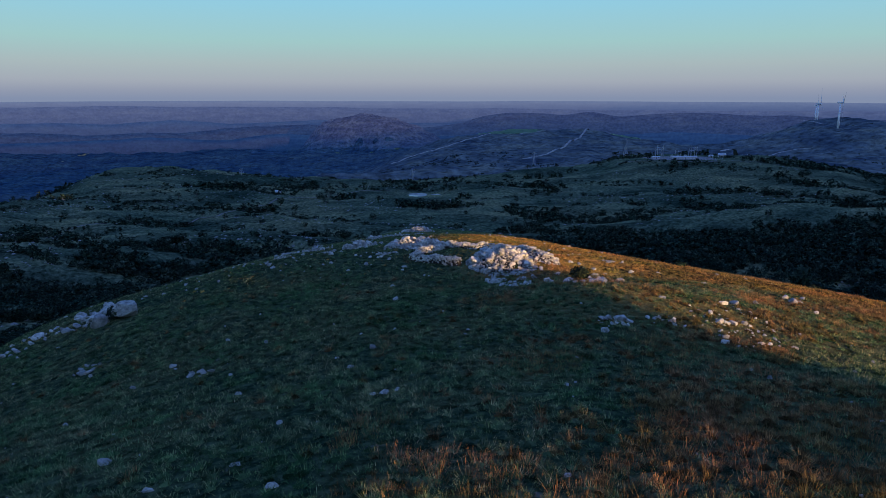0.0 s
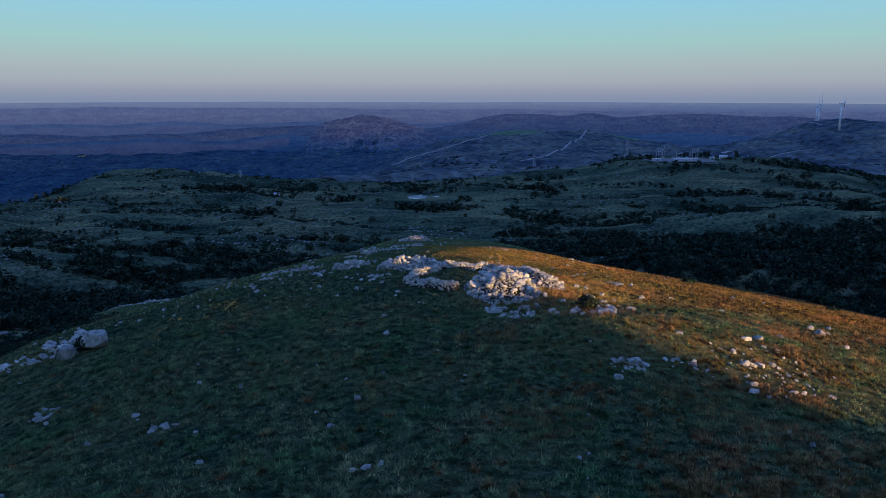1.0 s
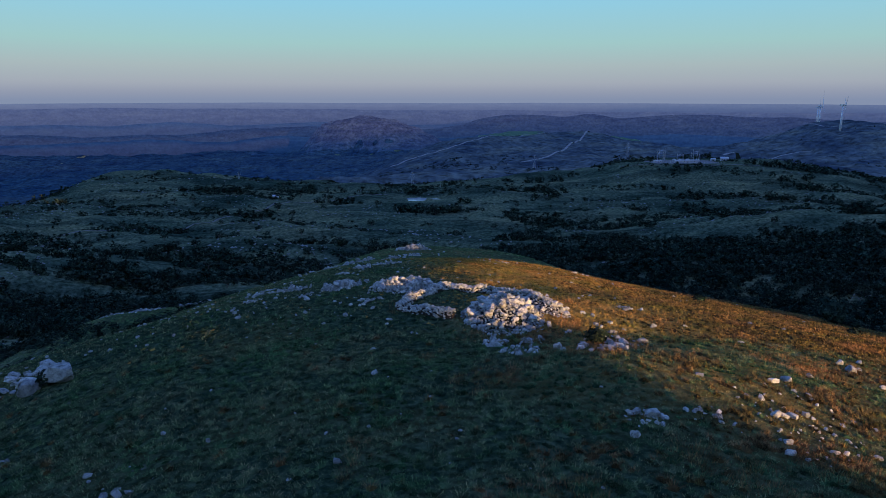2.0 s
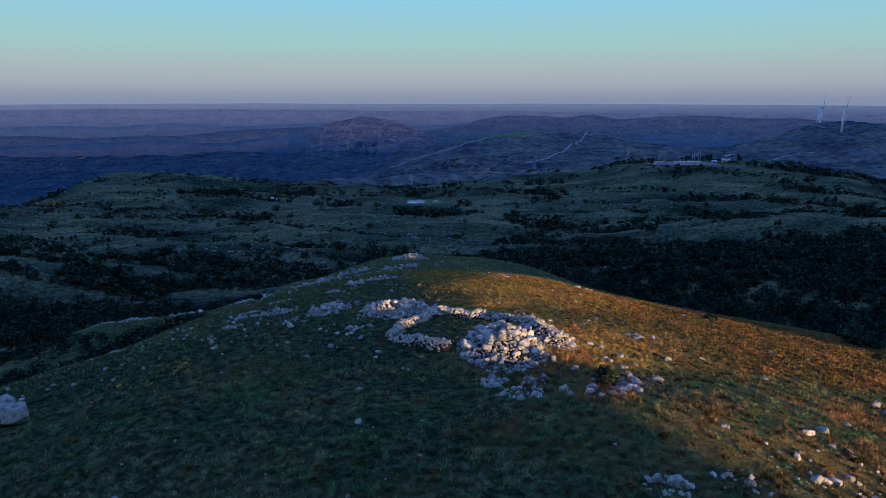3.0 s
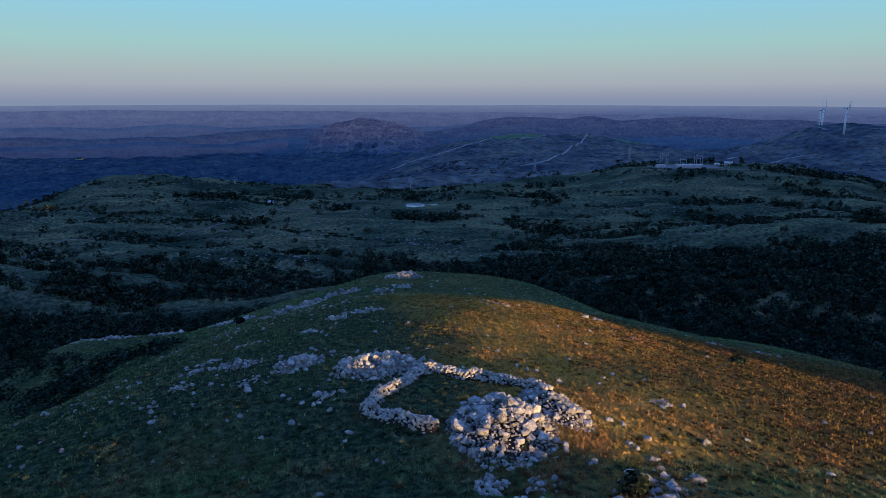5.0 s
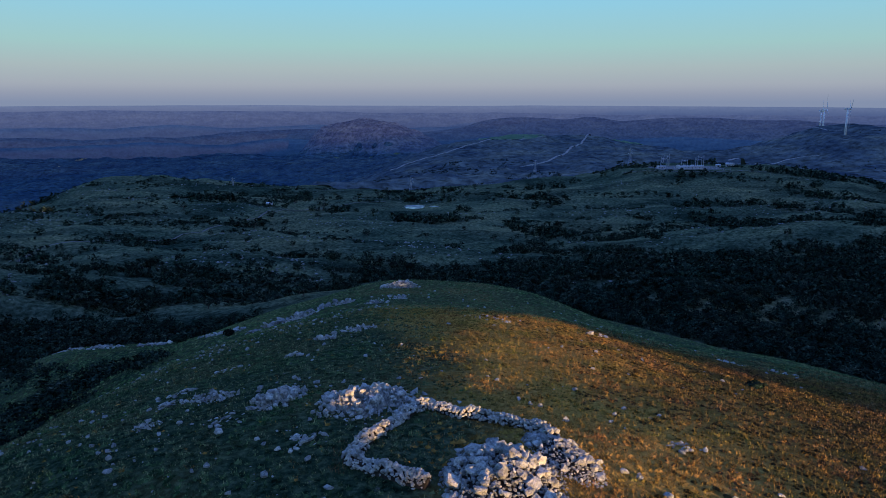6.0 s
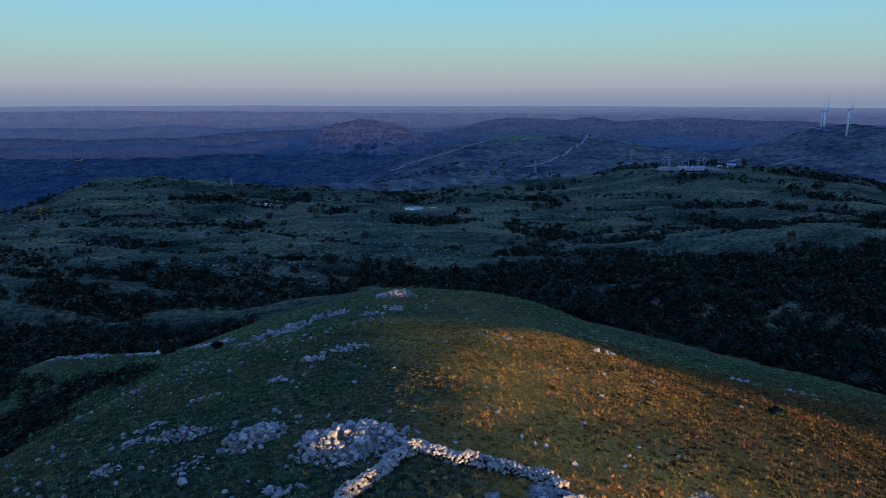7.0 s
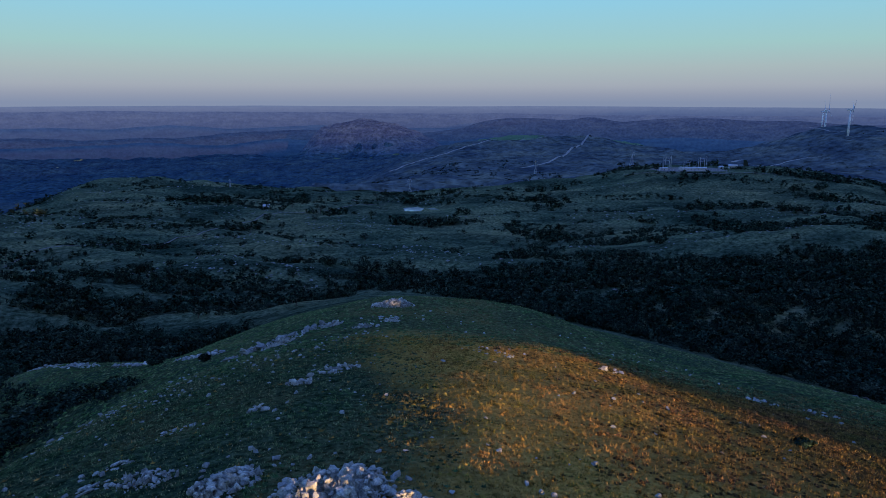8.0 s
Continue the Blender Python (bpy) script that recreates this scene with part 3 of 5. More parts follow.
def wood_cover(x, y):
    """How thick the scrub stands, 0 to 1: dense below the hill, thinning to lines and clumps on the pastures."""
    dense = bump(x, y, 110, 370, 170, 90, 0.9) + bump(x, y, -20, 400, 110, 50, 0.4) + bump(x, y, 170, 270, 110, 70, 0.95) + bump(x, y, 310, 330, 150, 120, 0.75)
    dense = dense + bump(x, y, -30, 640, 70, 40, 0.6) + bump(x, y, -130, 240, 60, 40, 0.5) + bump(x, y, -120, 250, 60, 50, 0.5)
    left = bump(x, y, -220, 330, 170, 150, 0.25) + bump(x, y, 700, 1150, 300, 350, 0.3)
    far = 0.22 * smooth_step(450, 600, y)
    lines = fbm(x + 0.35 * y, y * 2.1, 90, 4)
    cover = 0.62 * dense + left + far + 0.6 * lines - 0.95 * swells(x, y) + 0.75 * fbm(x * 0.7 + 90, y * 1.5, 24, 3) + 0.75 * bump(x, y, 190, 235, 130, 70, 1) + 0.25 * bump(x, y, -125, 275, 80, 55, 1) + 0.55 * bump(x, y, 340, 560, 130, 160, 1) + 0.75 * bump(x, y, 250, 300, 200, 110, 1) + 0.2 * bump(x, y, -200, 330, 130, 110, 1) + 0.7 * bump(x, y, -550, 920, 60, 90, 1) - 0.34
    away = 1 - bump(x, y, -22, 712, 62, 48, 1) - bump(x, y, 288, 845, 75, 45, 1)
    return smooth_step(0.12, 0.42, cover) * smooth_step(4.0, 0.5, hill_share(x, y)) * smooth_step(0.3, 0.8, away)


def scatter_wood():
    rs = np.random.RandomState(11)
    n = 75000
    y = 95 + (1500 - 95) * rs.rand(n) ** 1.2
    x = (rs.rand(n) * 2 - 1) * (0.74 * y + 60)
    keep = wood_cover(x, y) > 0.08 + 0.85 * rs.rand(n)
    x, y = x[keep], y[keep]
    far = np.hypot(x, y) / 400
    keep = rs.rand(len(x)) < np.clip(1.15 / np.maximum(far, 0.8), 0.3, 1)
    x, y = x[keep][:13500], y[keep][:13500]
    z = ground_height(x, y)
    kinds = [crown_arrays(np.random.RandomState(30 + k), 1.0, 1.15, 9, 0.21, 0.05) for k in range(14)]
    fine = [crown_arrays(np.random.RandomState(45 + k), 1.0, 1.15, 22, 0.135, 0.05) for k in range(8)]
    finest = [crown_arrays(np.random.RandomState(55 + k), 1.0, 1.15, 46, 0.095, 0.05) for k in range(8)]
    out = []
    for k in range(len(x)):
        h = (1.8 + 4.6 * rs.rand() ** 1.5) * (1 + 0.25 * (y[k] > 600))
        a = rs.uniform(0, 6.28)
        c, s = math.cos(a), math.sin(a)
        far = np.hypot(x[k], y[k])
        v = finest[rs.randint(8)] if far < 330 else fine[rs.randint(8)] if far < 560 else kinds[rs.randint(14)]
        w = h * rs.uniform(0.9, 1.35)
        out.append(np.stack([x[k] + w * (v[:, 0] * c - v[:, 1] * s), y[k] + w * (v[:, 0] * s + v[:, 1] * c), z[k] - 0.3 + h * v[:, 2]], -1))
    v = np.concatenate(out)
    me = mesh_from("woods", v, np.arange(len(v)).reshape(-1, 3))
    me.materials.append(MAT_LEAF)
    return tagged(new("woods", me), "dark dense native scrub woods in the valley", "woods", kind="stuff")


def scatter_plantation():
    """Far plantations in broad blocks, their leaves tinted blue for haze."""
    rs = np.random.RandomState(12)
    n = 11000
    y = 1060 + (1560 - 1060) * rs.rand(n)
    x = (rs.rand(n) * 2 - 1) * (0.72 * y)
    keep = (fbm(x, y * 1.4, 240, 4) + 0.35 * smooth_step(1050, 1400, y) - 3 * smooth_step(0.10, 0.36, x / y)) > 0.05
    x, y = x[keep][:9000], y[keep][:9000]
    z = ground_height(x, y)
    kinds = [crown_arrays(np.random.RandomState(60 + k), 1.0, 1.2, 4, 0.45, 0.0) for k in range(8)]
    out = []
    for k in range(len(x)):
        h, w = rs.uniform(4, 8), rs.uniform(6, 12)
        v = kinds[rs.randint(8)]
        out.append(np.stack([x[k] + w * v[:, 0], y[k] + w * v[:, 1], z[k] - 0.5 + h * v[:, 2]], -1))
    v = np.concatenate(out)
    me = mesh_from("plantation", v, np.arange(len(v)).reshape(-1, 3))
    me.materials.append(MAT_HAZY_LEAF)
    return tagged(new("plantation", me), "far timber plantations tinted blue for haze across the lowland", "woods", kind="stuff")


def scatter_scrub():
    """Knee- to head-high bushes in lines and drifts over the pastures."""
    rs = np.random.RandomState(13)
    n = 90000
    y = 240 + (1150 - 240) * rs.rand(n)
    x = (rs.rand(n) * 2 - 1) * 0.72 * y
    keep = (fbm(x + 0.3 * y + 400, y * 2.4, 60, 4) - 0.5 * swells(x, y) > 0.08 + 0.4 * rs.rand(n)) & (hill_share(x, y) < 0) & (bump(x, y, -22, 712, 62, 48, 1) < 0.3)
    x, y = x[keep][:14000], y[keep][:14000]
    z = ground_height(x, y)
    kinds = [crown_arrays(np.random.RandomState(80 + k), 1.0, 1.5, 3, 0.42, 0.0) for k in range(8)]
    out = []
    for k in range(len(x)):
        h = 0.8 + 2.0 * rs.rand() ** 2
        v = kinds[rs.randint(8)]
        out.append(np.stack([x[k] + h * 1.2 * v[:, 0], y[k] + h * 1.2 * v[:, 1], z[k] - 0.15 + h * v[:, 2]], -1))
    v = np.concatenate(out)
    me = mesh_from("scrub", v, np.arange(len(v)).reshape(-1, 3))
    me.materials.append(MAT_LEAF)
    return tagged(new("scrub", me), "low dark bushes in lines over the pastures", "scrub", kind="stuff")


def scatter_thicket():
    """Dark thorny thicket in the hollow between the hill and its spur."""
    rs = np.random.RandomState(14)
    n = 9000
    x, y = rs.uniform(-150, -45, n), rs.uniform(105, 215, n)
    keep = (spur(x, y) < -24 - 0.262 * ((x + 28) * -0.755 + (y - 148) * 0.657)) & (hilltop(x, y) < -20) & (fbm(x, y, 22, 3) > -0.25 + 0.45 * rs.rand(n))
    x, y = x[keep][:2600], y[keep][:2600]
    keep = (x + 28) * -0.657 + (y - 148) * -0.755 > 0
    x, y = x[keep], y[keep]
    z = ground_height(x, y)
    kinds = [crown_arrays(np.random.RandomState(95 + k), 1.0, 1.5, 14, 0.17, 0.0) for k in range(8)]
    out = []
    for k in range(len(x)):
        h = 0.7 + 1.6 * rs.rand() ** 1.5
        v = kinds[rs.randint(8)]
        out.append(np.stack([x[k] + h * 1.3 * v[:, 0], y[k] + h * 1.3 * v[:, 1], z[k] - 0.15 + h * v[:, 2]], -1))
    v = np.concatenate(out)
    me = mesh_from("thicket", v, np.arange(len(v)).reshape(-1, 3))
    me.materials.append(MAT_LEAF)
    return tagged(new("thicket", me), "dark low thicket in a hollow of the hill", "thicket", kind="stuff")


scatter_wood()
scatter_thicket()
scatter_scrub()
scatter_plantation()


def lone_trees():
    rs = np.random.RandomState(21)
    kinds = [tree_thing(rs, h, w, c, 0.55) for h, w, c in ((5.0, 6.2, 34), (4.0, 5.6, 28), (6.4, 6.8, 40), (3.2, 4.6, 22))]
    spots = [(-157, 668, 2, 1.5), (-117, 716, 2, 1.9), (-150, 742, 0, 1.6), (-196, 760, 1, 1.3)]
    while len(spots) < 130:
        y = rs.uniform(230, 900)
        x = rs.uniform(-0.68, 0.68) * y
        if hill_share(x, y) < -3 and wood_cover(np.array([x]), np.array([y]))[0] < 0.3 and abs(x + 25) + abs(y - 725) > 75:
            spots.append((x, y, rs.randint(4), rs.uniform(0.7, 1.25)))
    for k, (x, y, kind, size) in enumerate(spots):
        ob = kinds[kind]
        t = copy_thing(ob, pose(x, y, gz(x, y), 0, 0, rs.uniform(0, 360)))
        t.scale = (size, size, size)
        tagged(t, "lone dark green scrub tree on valley pasture", "tree", "scattered valley trees")
    for ob in kinds:
        for o in (*ob.children_recursive, ob):
            bpy.data.objects.remove(o)


lone_trees()


# ======================= stones of the hilltop =======================
def stone_mesh(seed, points=15, flat=0.75, cuts=0.0):
    """An angular, slightly blunted stone about one metre across."""
    rs = np.random.RandomState(seed)
    p = rs.normal(size=(points, 3))
    p /= np.linalg.norm(p, axis=1)[:, None]
    p = np.sign(p) * np.abs(p) ** 0.8 * 0.5 * rs.uniform(0.72, 1.14, (points, 1)) * [rs.uniform(0.9, 1.25), rs.uniform(0.7, 1.0), flat]

    def build(bm):
        bmesh.ops.convex_hull(bm, input=[bm.verts.new(q) for q in p])
    return bm_mesh("stone", build)


def boulder_mesh(seed, flat=0.7):
    """A big weathered block: rounded, faceted and cracked."""
    rs = np.random.RandomState(seed)
    planes = [(Vector(rs.normal(size=3)).normalized(), rs.uniform(0.24, 0.42)) for _ in range(14)]

    def build(bm):
        bmesh.ops.create_icosphere(bm, subdivisions=4, radius=0.5)
        for v in bm.verts:
            c = v.co.copy()
            for nrm, d in planes:
                over = c.dot(nrm) - d
                if over > 0:
                    c -= nrm * over * 0.97
            n1 = noise.noise(c * 3.0 + Vector((seed, 0, 0)))
            n2 = noise.noise(c * 9.0 + Vector((0, seed, 0)))
            v.co = Vector((c.x * 1.15, c.y * 0.9, c.z * flat * 1.2)) * (1 + 0.07 * n1 + 0.035 * n2)
    return bm_mesh("boulder", build)


STONES = [stone_mesh(100 + k, 21 + k % 5, (0.55, 0.7, 0.8, 0.62)[k % 4]) for k in range(16)]
SLABS = [stone_mesh(140 + k, 22, (0.35, 0.45)[k % 2]) for k in range(8)]
BOULDERS = [boulder_mesh(5 + k, (0.65, 0.8, 0.55)[k % 3]) for k in range(6)]
for me in STONES + SLABS + BOULDERS:
    me.materials.append(MAT_ROCK)
LEDGES = [m.copy() for m in SLABS]
for me in LEDGES:
    me.materials.clear()
    me.materials.append(MAT_LEDGE)


def lay(name, me, at, size, rs, parent=None, tilt=25, stretch=(0.8, 1.25), strike=None):
    ob = new(name, me)
    ob.parent = parent
    sx, sy, sz = (size * rs.uniform(*stretch) for _ in range(3))
    turn = rs.uniform(0, 360)
    if strike is not None:
        turn, sx = strike + rs.uniform(-18, 18), sx * 1.5
    ob.matrix_basis = pose(*at, rs.uniform(-tilt, tilt) + (0 if strike is None else -16), rs.uniform(-tilt, tilt), turn) @ Matrix.Diagonal((sx, sy, sz, 1))
    return ob


def mound_mesh(cx, cy, rx, ry, h, turn, seed):
    """The packed core under a pile: low, lumpy, sunk into the turf."""
    na, nr = 30, 8
    c, s = math.cos(turn), math.sin(turn)
    v = [(0, 0, h * 0.8)]
    for r in range(1, nr + 1):
        for a in range(na):
            f = r / nr
            q = 2 * math.pi * a / na
            u, w = rx * f * math.cos(q), ry * f * math.sin(q)
            x, y = u * c - w * s, u * s + w * c
            k = 1 + 0.18 * float(fbm(np.array(x + seed), np.array(y), 2.0, 3))
            z = h * 0.8 * (1 - f ** 1.6) * k + gz(cx + x, cy + y) - gz(cx, cy) - 0.25 * (f > 0.95)
            v.append((x, y, z + 0.12 * float(fbm(np.array(x * 3.0), np.array(y * 3.0 + seed), 1.0, 2)) * (f < 0.95)))
    f = []
    for a in range(na):
        f.append((0, 1 + a, 1 + (a + 1) % na))
    for r in range(nr - 1):
        for a in range(na):
            i, j = 1 + r * na + a, 1 + r * na + (a + 1) % na
            f += [(i, i + na, j + na), (i, j + na, j)]
    return mesh_from("core", v, f)


def crag_mesh(cx, cy, rx, ry, h, turn, seed):
    """Bedrock that breaks through the turf: split into tilted blocks with clefts between."""
    rs = np.random.RandomState(seed + 900)
    count = int(20 * rx * ry) + 14
    f0, q0 = np.sqrt(rs.rand(count)), rs.uniform(0, 2 * np.pi, count)
    bx, by = rx * f0 * np.cos(q0), ry * f0 * np.sin(q0)
    level = h * (1 - f0 ** 1.7) * rs.uniform(0.55, 1.15, count)
    tx, ty = rs.normal(size=count) * 0.6, rs.normal(size=count) * 0.6
    nu, nv = int(2.2 * rx / 0.11), int(2.2 * ry / 0.11)
    u, w = np.meshgrid(np.linspace(-1.1 * rx, 1.1 * rx, nu), np.linspace(-1.1 * ry, 1.1 * ry, nv))
    ju, jw = u + 0.16 * fbm(u + seed, w, 0.7, 2), w + 0.16 * fbm(u, w + seed, 0.7, 2)
    far = (ju[..., None] - bx) ** 2 + (jw[..., None] - by) ** 2
    near = np.sort(far, -1)
    k = np.argmin(far, -1)
    cleft = np.clip((np.sqrt(near[..., 1]) - np.sqrt(near[..., 0])) / 0.22, 0, 1)
    z = level[k] + tx[k] * (ju - bx[k]) + ty[k] * (jw - by[k]) - 0.55 * (1 - cleft) ** 2 + 0.09 * fbm(u * 4, w * 4 + seed, 1.0, 3)
    edge = np.hypot(u / rx, w / ry) + 0.42 * fbm(u + 3 * seed, w, 1.3, 3)
    z = np.where(edge < 1, np.maximum(z, 0.02), -0.4 - (edge - 1)) - 0.10
    c, d = math.cos(turn), math.sin(turn)
    x, y = u * c - w * d, u * d + w * c
    z = z + ground_height(cx + x, cy + y) - gz(cx, cy)
    i = np.arange(nv - 1)[:, None] * nu + np.arange(nu - 1)[None, :]
    f = np.stack([i, i + 1, i + nu + 1, i + nu], -1).reshape(-1, 4)
    f = f[(edge.ravel()[f] < 1.15).any(1)]
    return mesh_from("bedrock", np.stack([x, y, z], -1).reshape(-1, 3), f)


def stone_pile(name, label, category, cx, cy, rx, ry, h, count, small, big, turn=0.0, meshes=None, seed=1, top_heavy=True, core=True, strike=None, crag=False):
    """A pile of single stones over a packed core; the stones are parts of it."""
    rs = np.random.RandomState(seed)
    meshes = meshes or STONES
    root = new(name)
    z0 = gz(cx, cy)
    root.location = (cx, cy, z0)
    t = radians(turn)
    if crag:
        part("bedrock", crag_mesh(cx, cy, rx, ry, h, t, seed), MAT_ROCK, root, "split grey bedrock")
    elif core:
        part("core", mound_mesh(cx, cy, rx, ry, h * 0.8, t, seed), MAT_SHADED_SOIL, root, "packed earth core, darkened for shade in the gaps")
    for k in range(count):
        f = math.sqrt(rs.rand()) * (1.06 if rs.rand() < 0.9 else 1.25)
        q = rs.uniform(0, 2 * math.pi)
        u, w = rx * f * math.cos(q), ry * f * math.sin(q)
        x, y = u * math.cos(t) - w * math.sin(t), u * math.sin(t) + w * math.cos(t)
        size = small + (big - small) * rs.rand() ** 3.4
        if top_heavy and f < 0.6 and rs.rand() < 0.08:
            size = big * rs.uniform(0.65, 1.0)
        lump = 1 + 0.35 * float(fbm(np.array(x + 5 * seed), np.array(y), 1.6, 2))
        z = gz(cx + x, cy + y) - z0 + h * max(0, 1 - f ** 1.6) * (0.85 * lump if core or crag else 0.3) + size * rs.uniform(0.0, 0.2)
        lay("stone", meshes[rs.randint(len(meshes))], (x, y, z), size, rs, root, 35 if strike is None else 14, strike=strike)
    if core:
        # the smaller rubble that fills the gaps
        v, f, at = [], [], 0
        for k in range(int(count * 4.5)):
            e, q = math.sqrt(rs.rand()) * 1.08, rs.uniform(0, 2 * math.pi)
            u, w = rx * e * math.cos(q), ry * e * math.sin(q)
            x, y = u * math.cos(t) - w * math.sin(t), u * math.sin(t) + w * math.cos(t)
            me = STONES[rs.randint(16)]
            co = np.array([p.co for p in me.vertices]) @ np.array(Euler((rs.uniform(-.7, .7), rs.uniform(-.7, .7), rs.uniform(0, 6.28))).to_matrix()).T
            size = small * rs.uniform(0.5, 1.4)
            v.append(co * size + [x, y, gz(cx + x, cy + y) - z0 + h * max(0, 1 - e ** 1.6) * 0.78 + 0.12 * size])
            f.append(np.array([list(p.vertices)[:3] for p in me.polygons]) + at)
            at += len(co)
        tagged(part("rubble", mesh_from("rubble", np.concatenate(v), np.concatenate(f)), MAT_ROCK, root), kind="stuff")
    return tagged(root, label, category)


stone_pile("stone_heap", "tall heap of pale fallen wall stones on grass", "stone heap", 5.6, 64.8, 3.1, 4.0, 1.7, 300, 0.2, 0.85, 10, seed=3)
stone_pile("stone_heap", "spread of pale rubble sliding off the wall corner", "stone heap", 9.4, 68.0, 1.5, 3.4, 1.05, 210, 0.14, 0.6, 22, seed=4, top_heavy=False)
stone_pile("stone_heap", "low scatter of stones fallen from a heap", "stone heap", 5.8, 61.2, 2.5, 1.0, 0.25, 70, 0.13, 0.45, 4, seed=11, top_heavy=False, core=False)
stone_pile("rock_outcrop", "pale jagged rock outcrop beside a stone wall", "outcrop", -3.0, 77.2, 3.1, 3.9, 1.05, 260, 0.16, 0.75, -30, seed=5, core=False, crag=True)
stone_pile("rock_outcrop", "low grey rock outcrop with loose blocks", "outcrop", -9.7, 78.6, 1.7, 2.6, 0.75, 130, 0.13, 0.6, -25, seed=6, core=False, crag=True)
stone_pile("rock_outcrop", "broken grey bedrock showing through turf", "outcrop", -15.4, 81.0, 2.0, 1.5, 0.45, 70, 0.14, 0.5, 15, seed=7, core=False, crag=True)
stone_pile("rock_outcrop", "small knob of grey bedrock in turf", "outcrop", -17.8, 75.2, 0.9, 0.9, 0.5, 14, 0.14, 0.4, 0, seed=9, core=False, crag=True)


for cx, cy, rx, ry, count, seed in ((-18.4, 80.8, 0.6, 1.2, 14, 22), (-19.0, 84.6, 0.9, 1.3, 14, 23), (-12.2, 75.2, 0.9, 1.1, 12, 24), (-17.4, 91.6, 0.7, 1.6, 14, 25), (-5.9, 70.6, 1.1, 0.8, 16, 26), (-12.0, 95.5, 0.7, 0.9, 10, 27), (-8.6, 107.5, 1.9, 0.9, 26, 28), (-34.5, 104.0, 1.0, 4.5, 24, 29)):
    stone_pile("rock_outcrop", "low weathered rocks breaking through turf", "outcrop", cx, cy, rx, ry, 0.22, count, 0.2, 0.65, -38, SLABS, seed=seed, core=False, strike=50)


def wall_height(f):
    return 0.62 + 0.10 * math.sin(f * 9.0) + 0.08 * math.sin(f * 23.0)


def stone_wall():
    """A dry-stone pen wall, broad and slumped, open on the near side."""
    rs = np.random.RandomState(8)
    line = [(1.6, 64.8), (0.2, 65.6), (-1.4, 66.6), (-3.0, 67.7), (-2.3, 69.7), (-1.2, 71.9), (0.0, 74.2), (1.3, 76.4), (2.4, 75.2), (4.0, 74.2), (5.6, 73.6), (7.2, 72.6), (8.5, 71.6), (9.2, 70.2)]
    root = new("stone_wall")
    cx, cy = 3.0, 70.0
    z0 = gz(cx, cy)
    root.location = (cx, cy, z0)
    spots = []
    total = sum((Vector(b) - Vector(a)).length for a, b in zip(line, line[1:]))
    done = 0.0
    for a, b in zip(line, line[1:]):
        a, b = Vector(a), Vector(b)
        long = (b - a).length
        side = Vector((-(b - a).y, (b - a).x)) / long
        steps = int(long / 0.13)
        for k in range(steps):
            f = (k + rs.rand()) / steps
            h = wall_height((done + f * long) / total * 3)
            for turn in rs.uniform(0.0, math.pi, 10):
                lane, level = 0.5 * math.cos(turn), math.sin(turn) ** 0.7
                f = (k + rs.rand()) / steps
                c = a + (b - a) * f + side * (lane * 0.78 + rs.uniform(-0.05, 0.05))
                spots.append((c.x, c.y, gz(c.x, c.y) + h * level + rs.uniform(-0.07, 0.10), 0.14 + 0.24 * rs.rand() ** 1.7))
        done += long
    rs.shuffle(spots)
    # the core that the courses lean on
    v, f = [], []
    for k, (x, y) in enumerate(line):
        p, q = Vector(line[max(k - 1, 0)]), Vector(line[min(k + 1, len(line) - 1)])
        s = Vector((-(q - p).y, (q - p).x)).normalized()
        g = gz(x, y)
        for w, z in ((-0.40, -0.3), (-0.26, 0.42), (0.26, 0.42), (0.40, -0.3)):
            v.append((x + s.x * w - cx, y + s.y * w - cy, g + z - z0))
    for k in range(len(line) - 1):
        for j in range(3):
            i = 4 * k + j
            f.append((i, i + 4, i + 5, i + 1))
    f += [(0, 1, 2, 3), (len(v) - 1, len(v) - 2, len(v) - 3, len(v) - 4)]
    part("core", mesh_from("core", v, f), MAT_SHADED_SOIL, root, "packed rubble core, darkened for shade in the gaps")
    for x, y, z, size in spots[:300]:
        lay("stone", STONES[rs.randint(16)], (x - cx, y - cy, z - z0), size, rs, root, 40)
    out_v, out_f, at = [], [], 0
    geo = []
    for me in STONES:
        co = np.empty(len(me.vertices) * 3, np.float32)
        me.vertices.foreach_get("co", co)
        tri = np.array([list(p.vertices)[:3] for p in me.polygons if len(p.vertices) == 3])
        geo.append((co.reshape(-1, 3), tri))
    for x, y, z, size in spots[300:]:
        co, tri = geo[rs.randint(16)]
        m = np.array(Euler((rs.uniform(-.7, .7), rs.uniform(-.7, .7), rs.uniform(0, 6.28))).to_matrix()) * size
        out_v.append(co @ m.T + [x - cx, y - cy, z - z0])
        out_f.append(tri + at)
        at += len(co)
    rest = part("stones", mesh_from("stones", np.concatenate(out_v), np.concatenate(out_f)), MAT_ROCK, root)
    tagged(rest, kind="stuff")
    return tagged(root, "roughly built dry-stone pen wall of small pale stones", "stone wall")


stone_wall()


def rock(x, y, size, me, label, rs, sink=0.2, group="loose rocks on the hill", tilt=18):
    ob = lay("rock", me, (x, y, gz(x, y) + size * (0.22 - sink * 0.5)), size, rs, None, tilt)
    return tagged(ob, label, "rock", group)


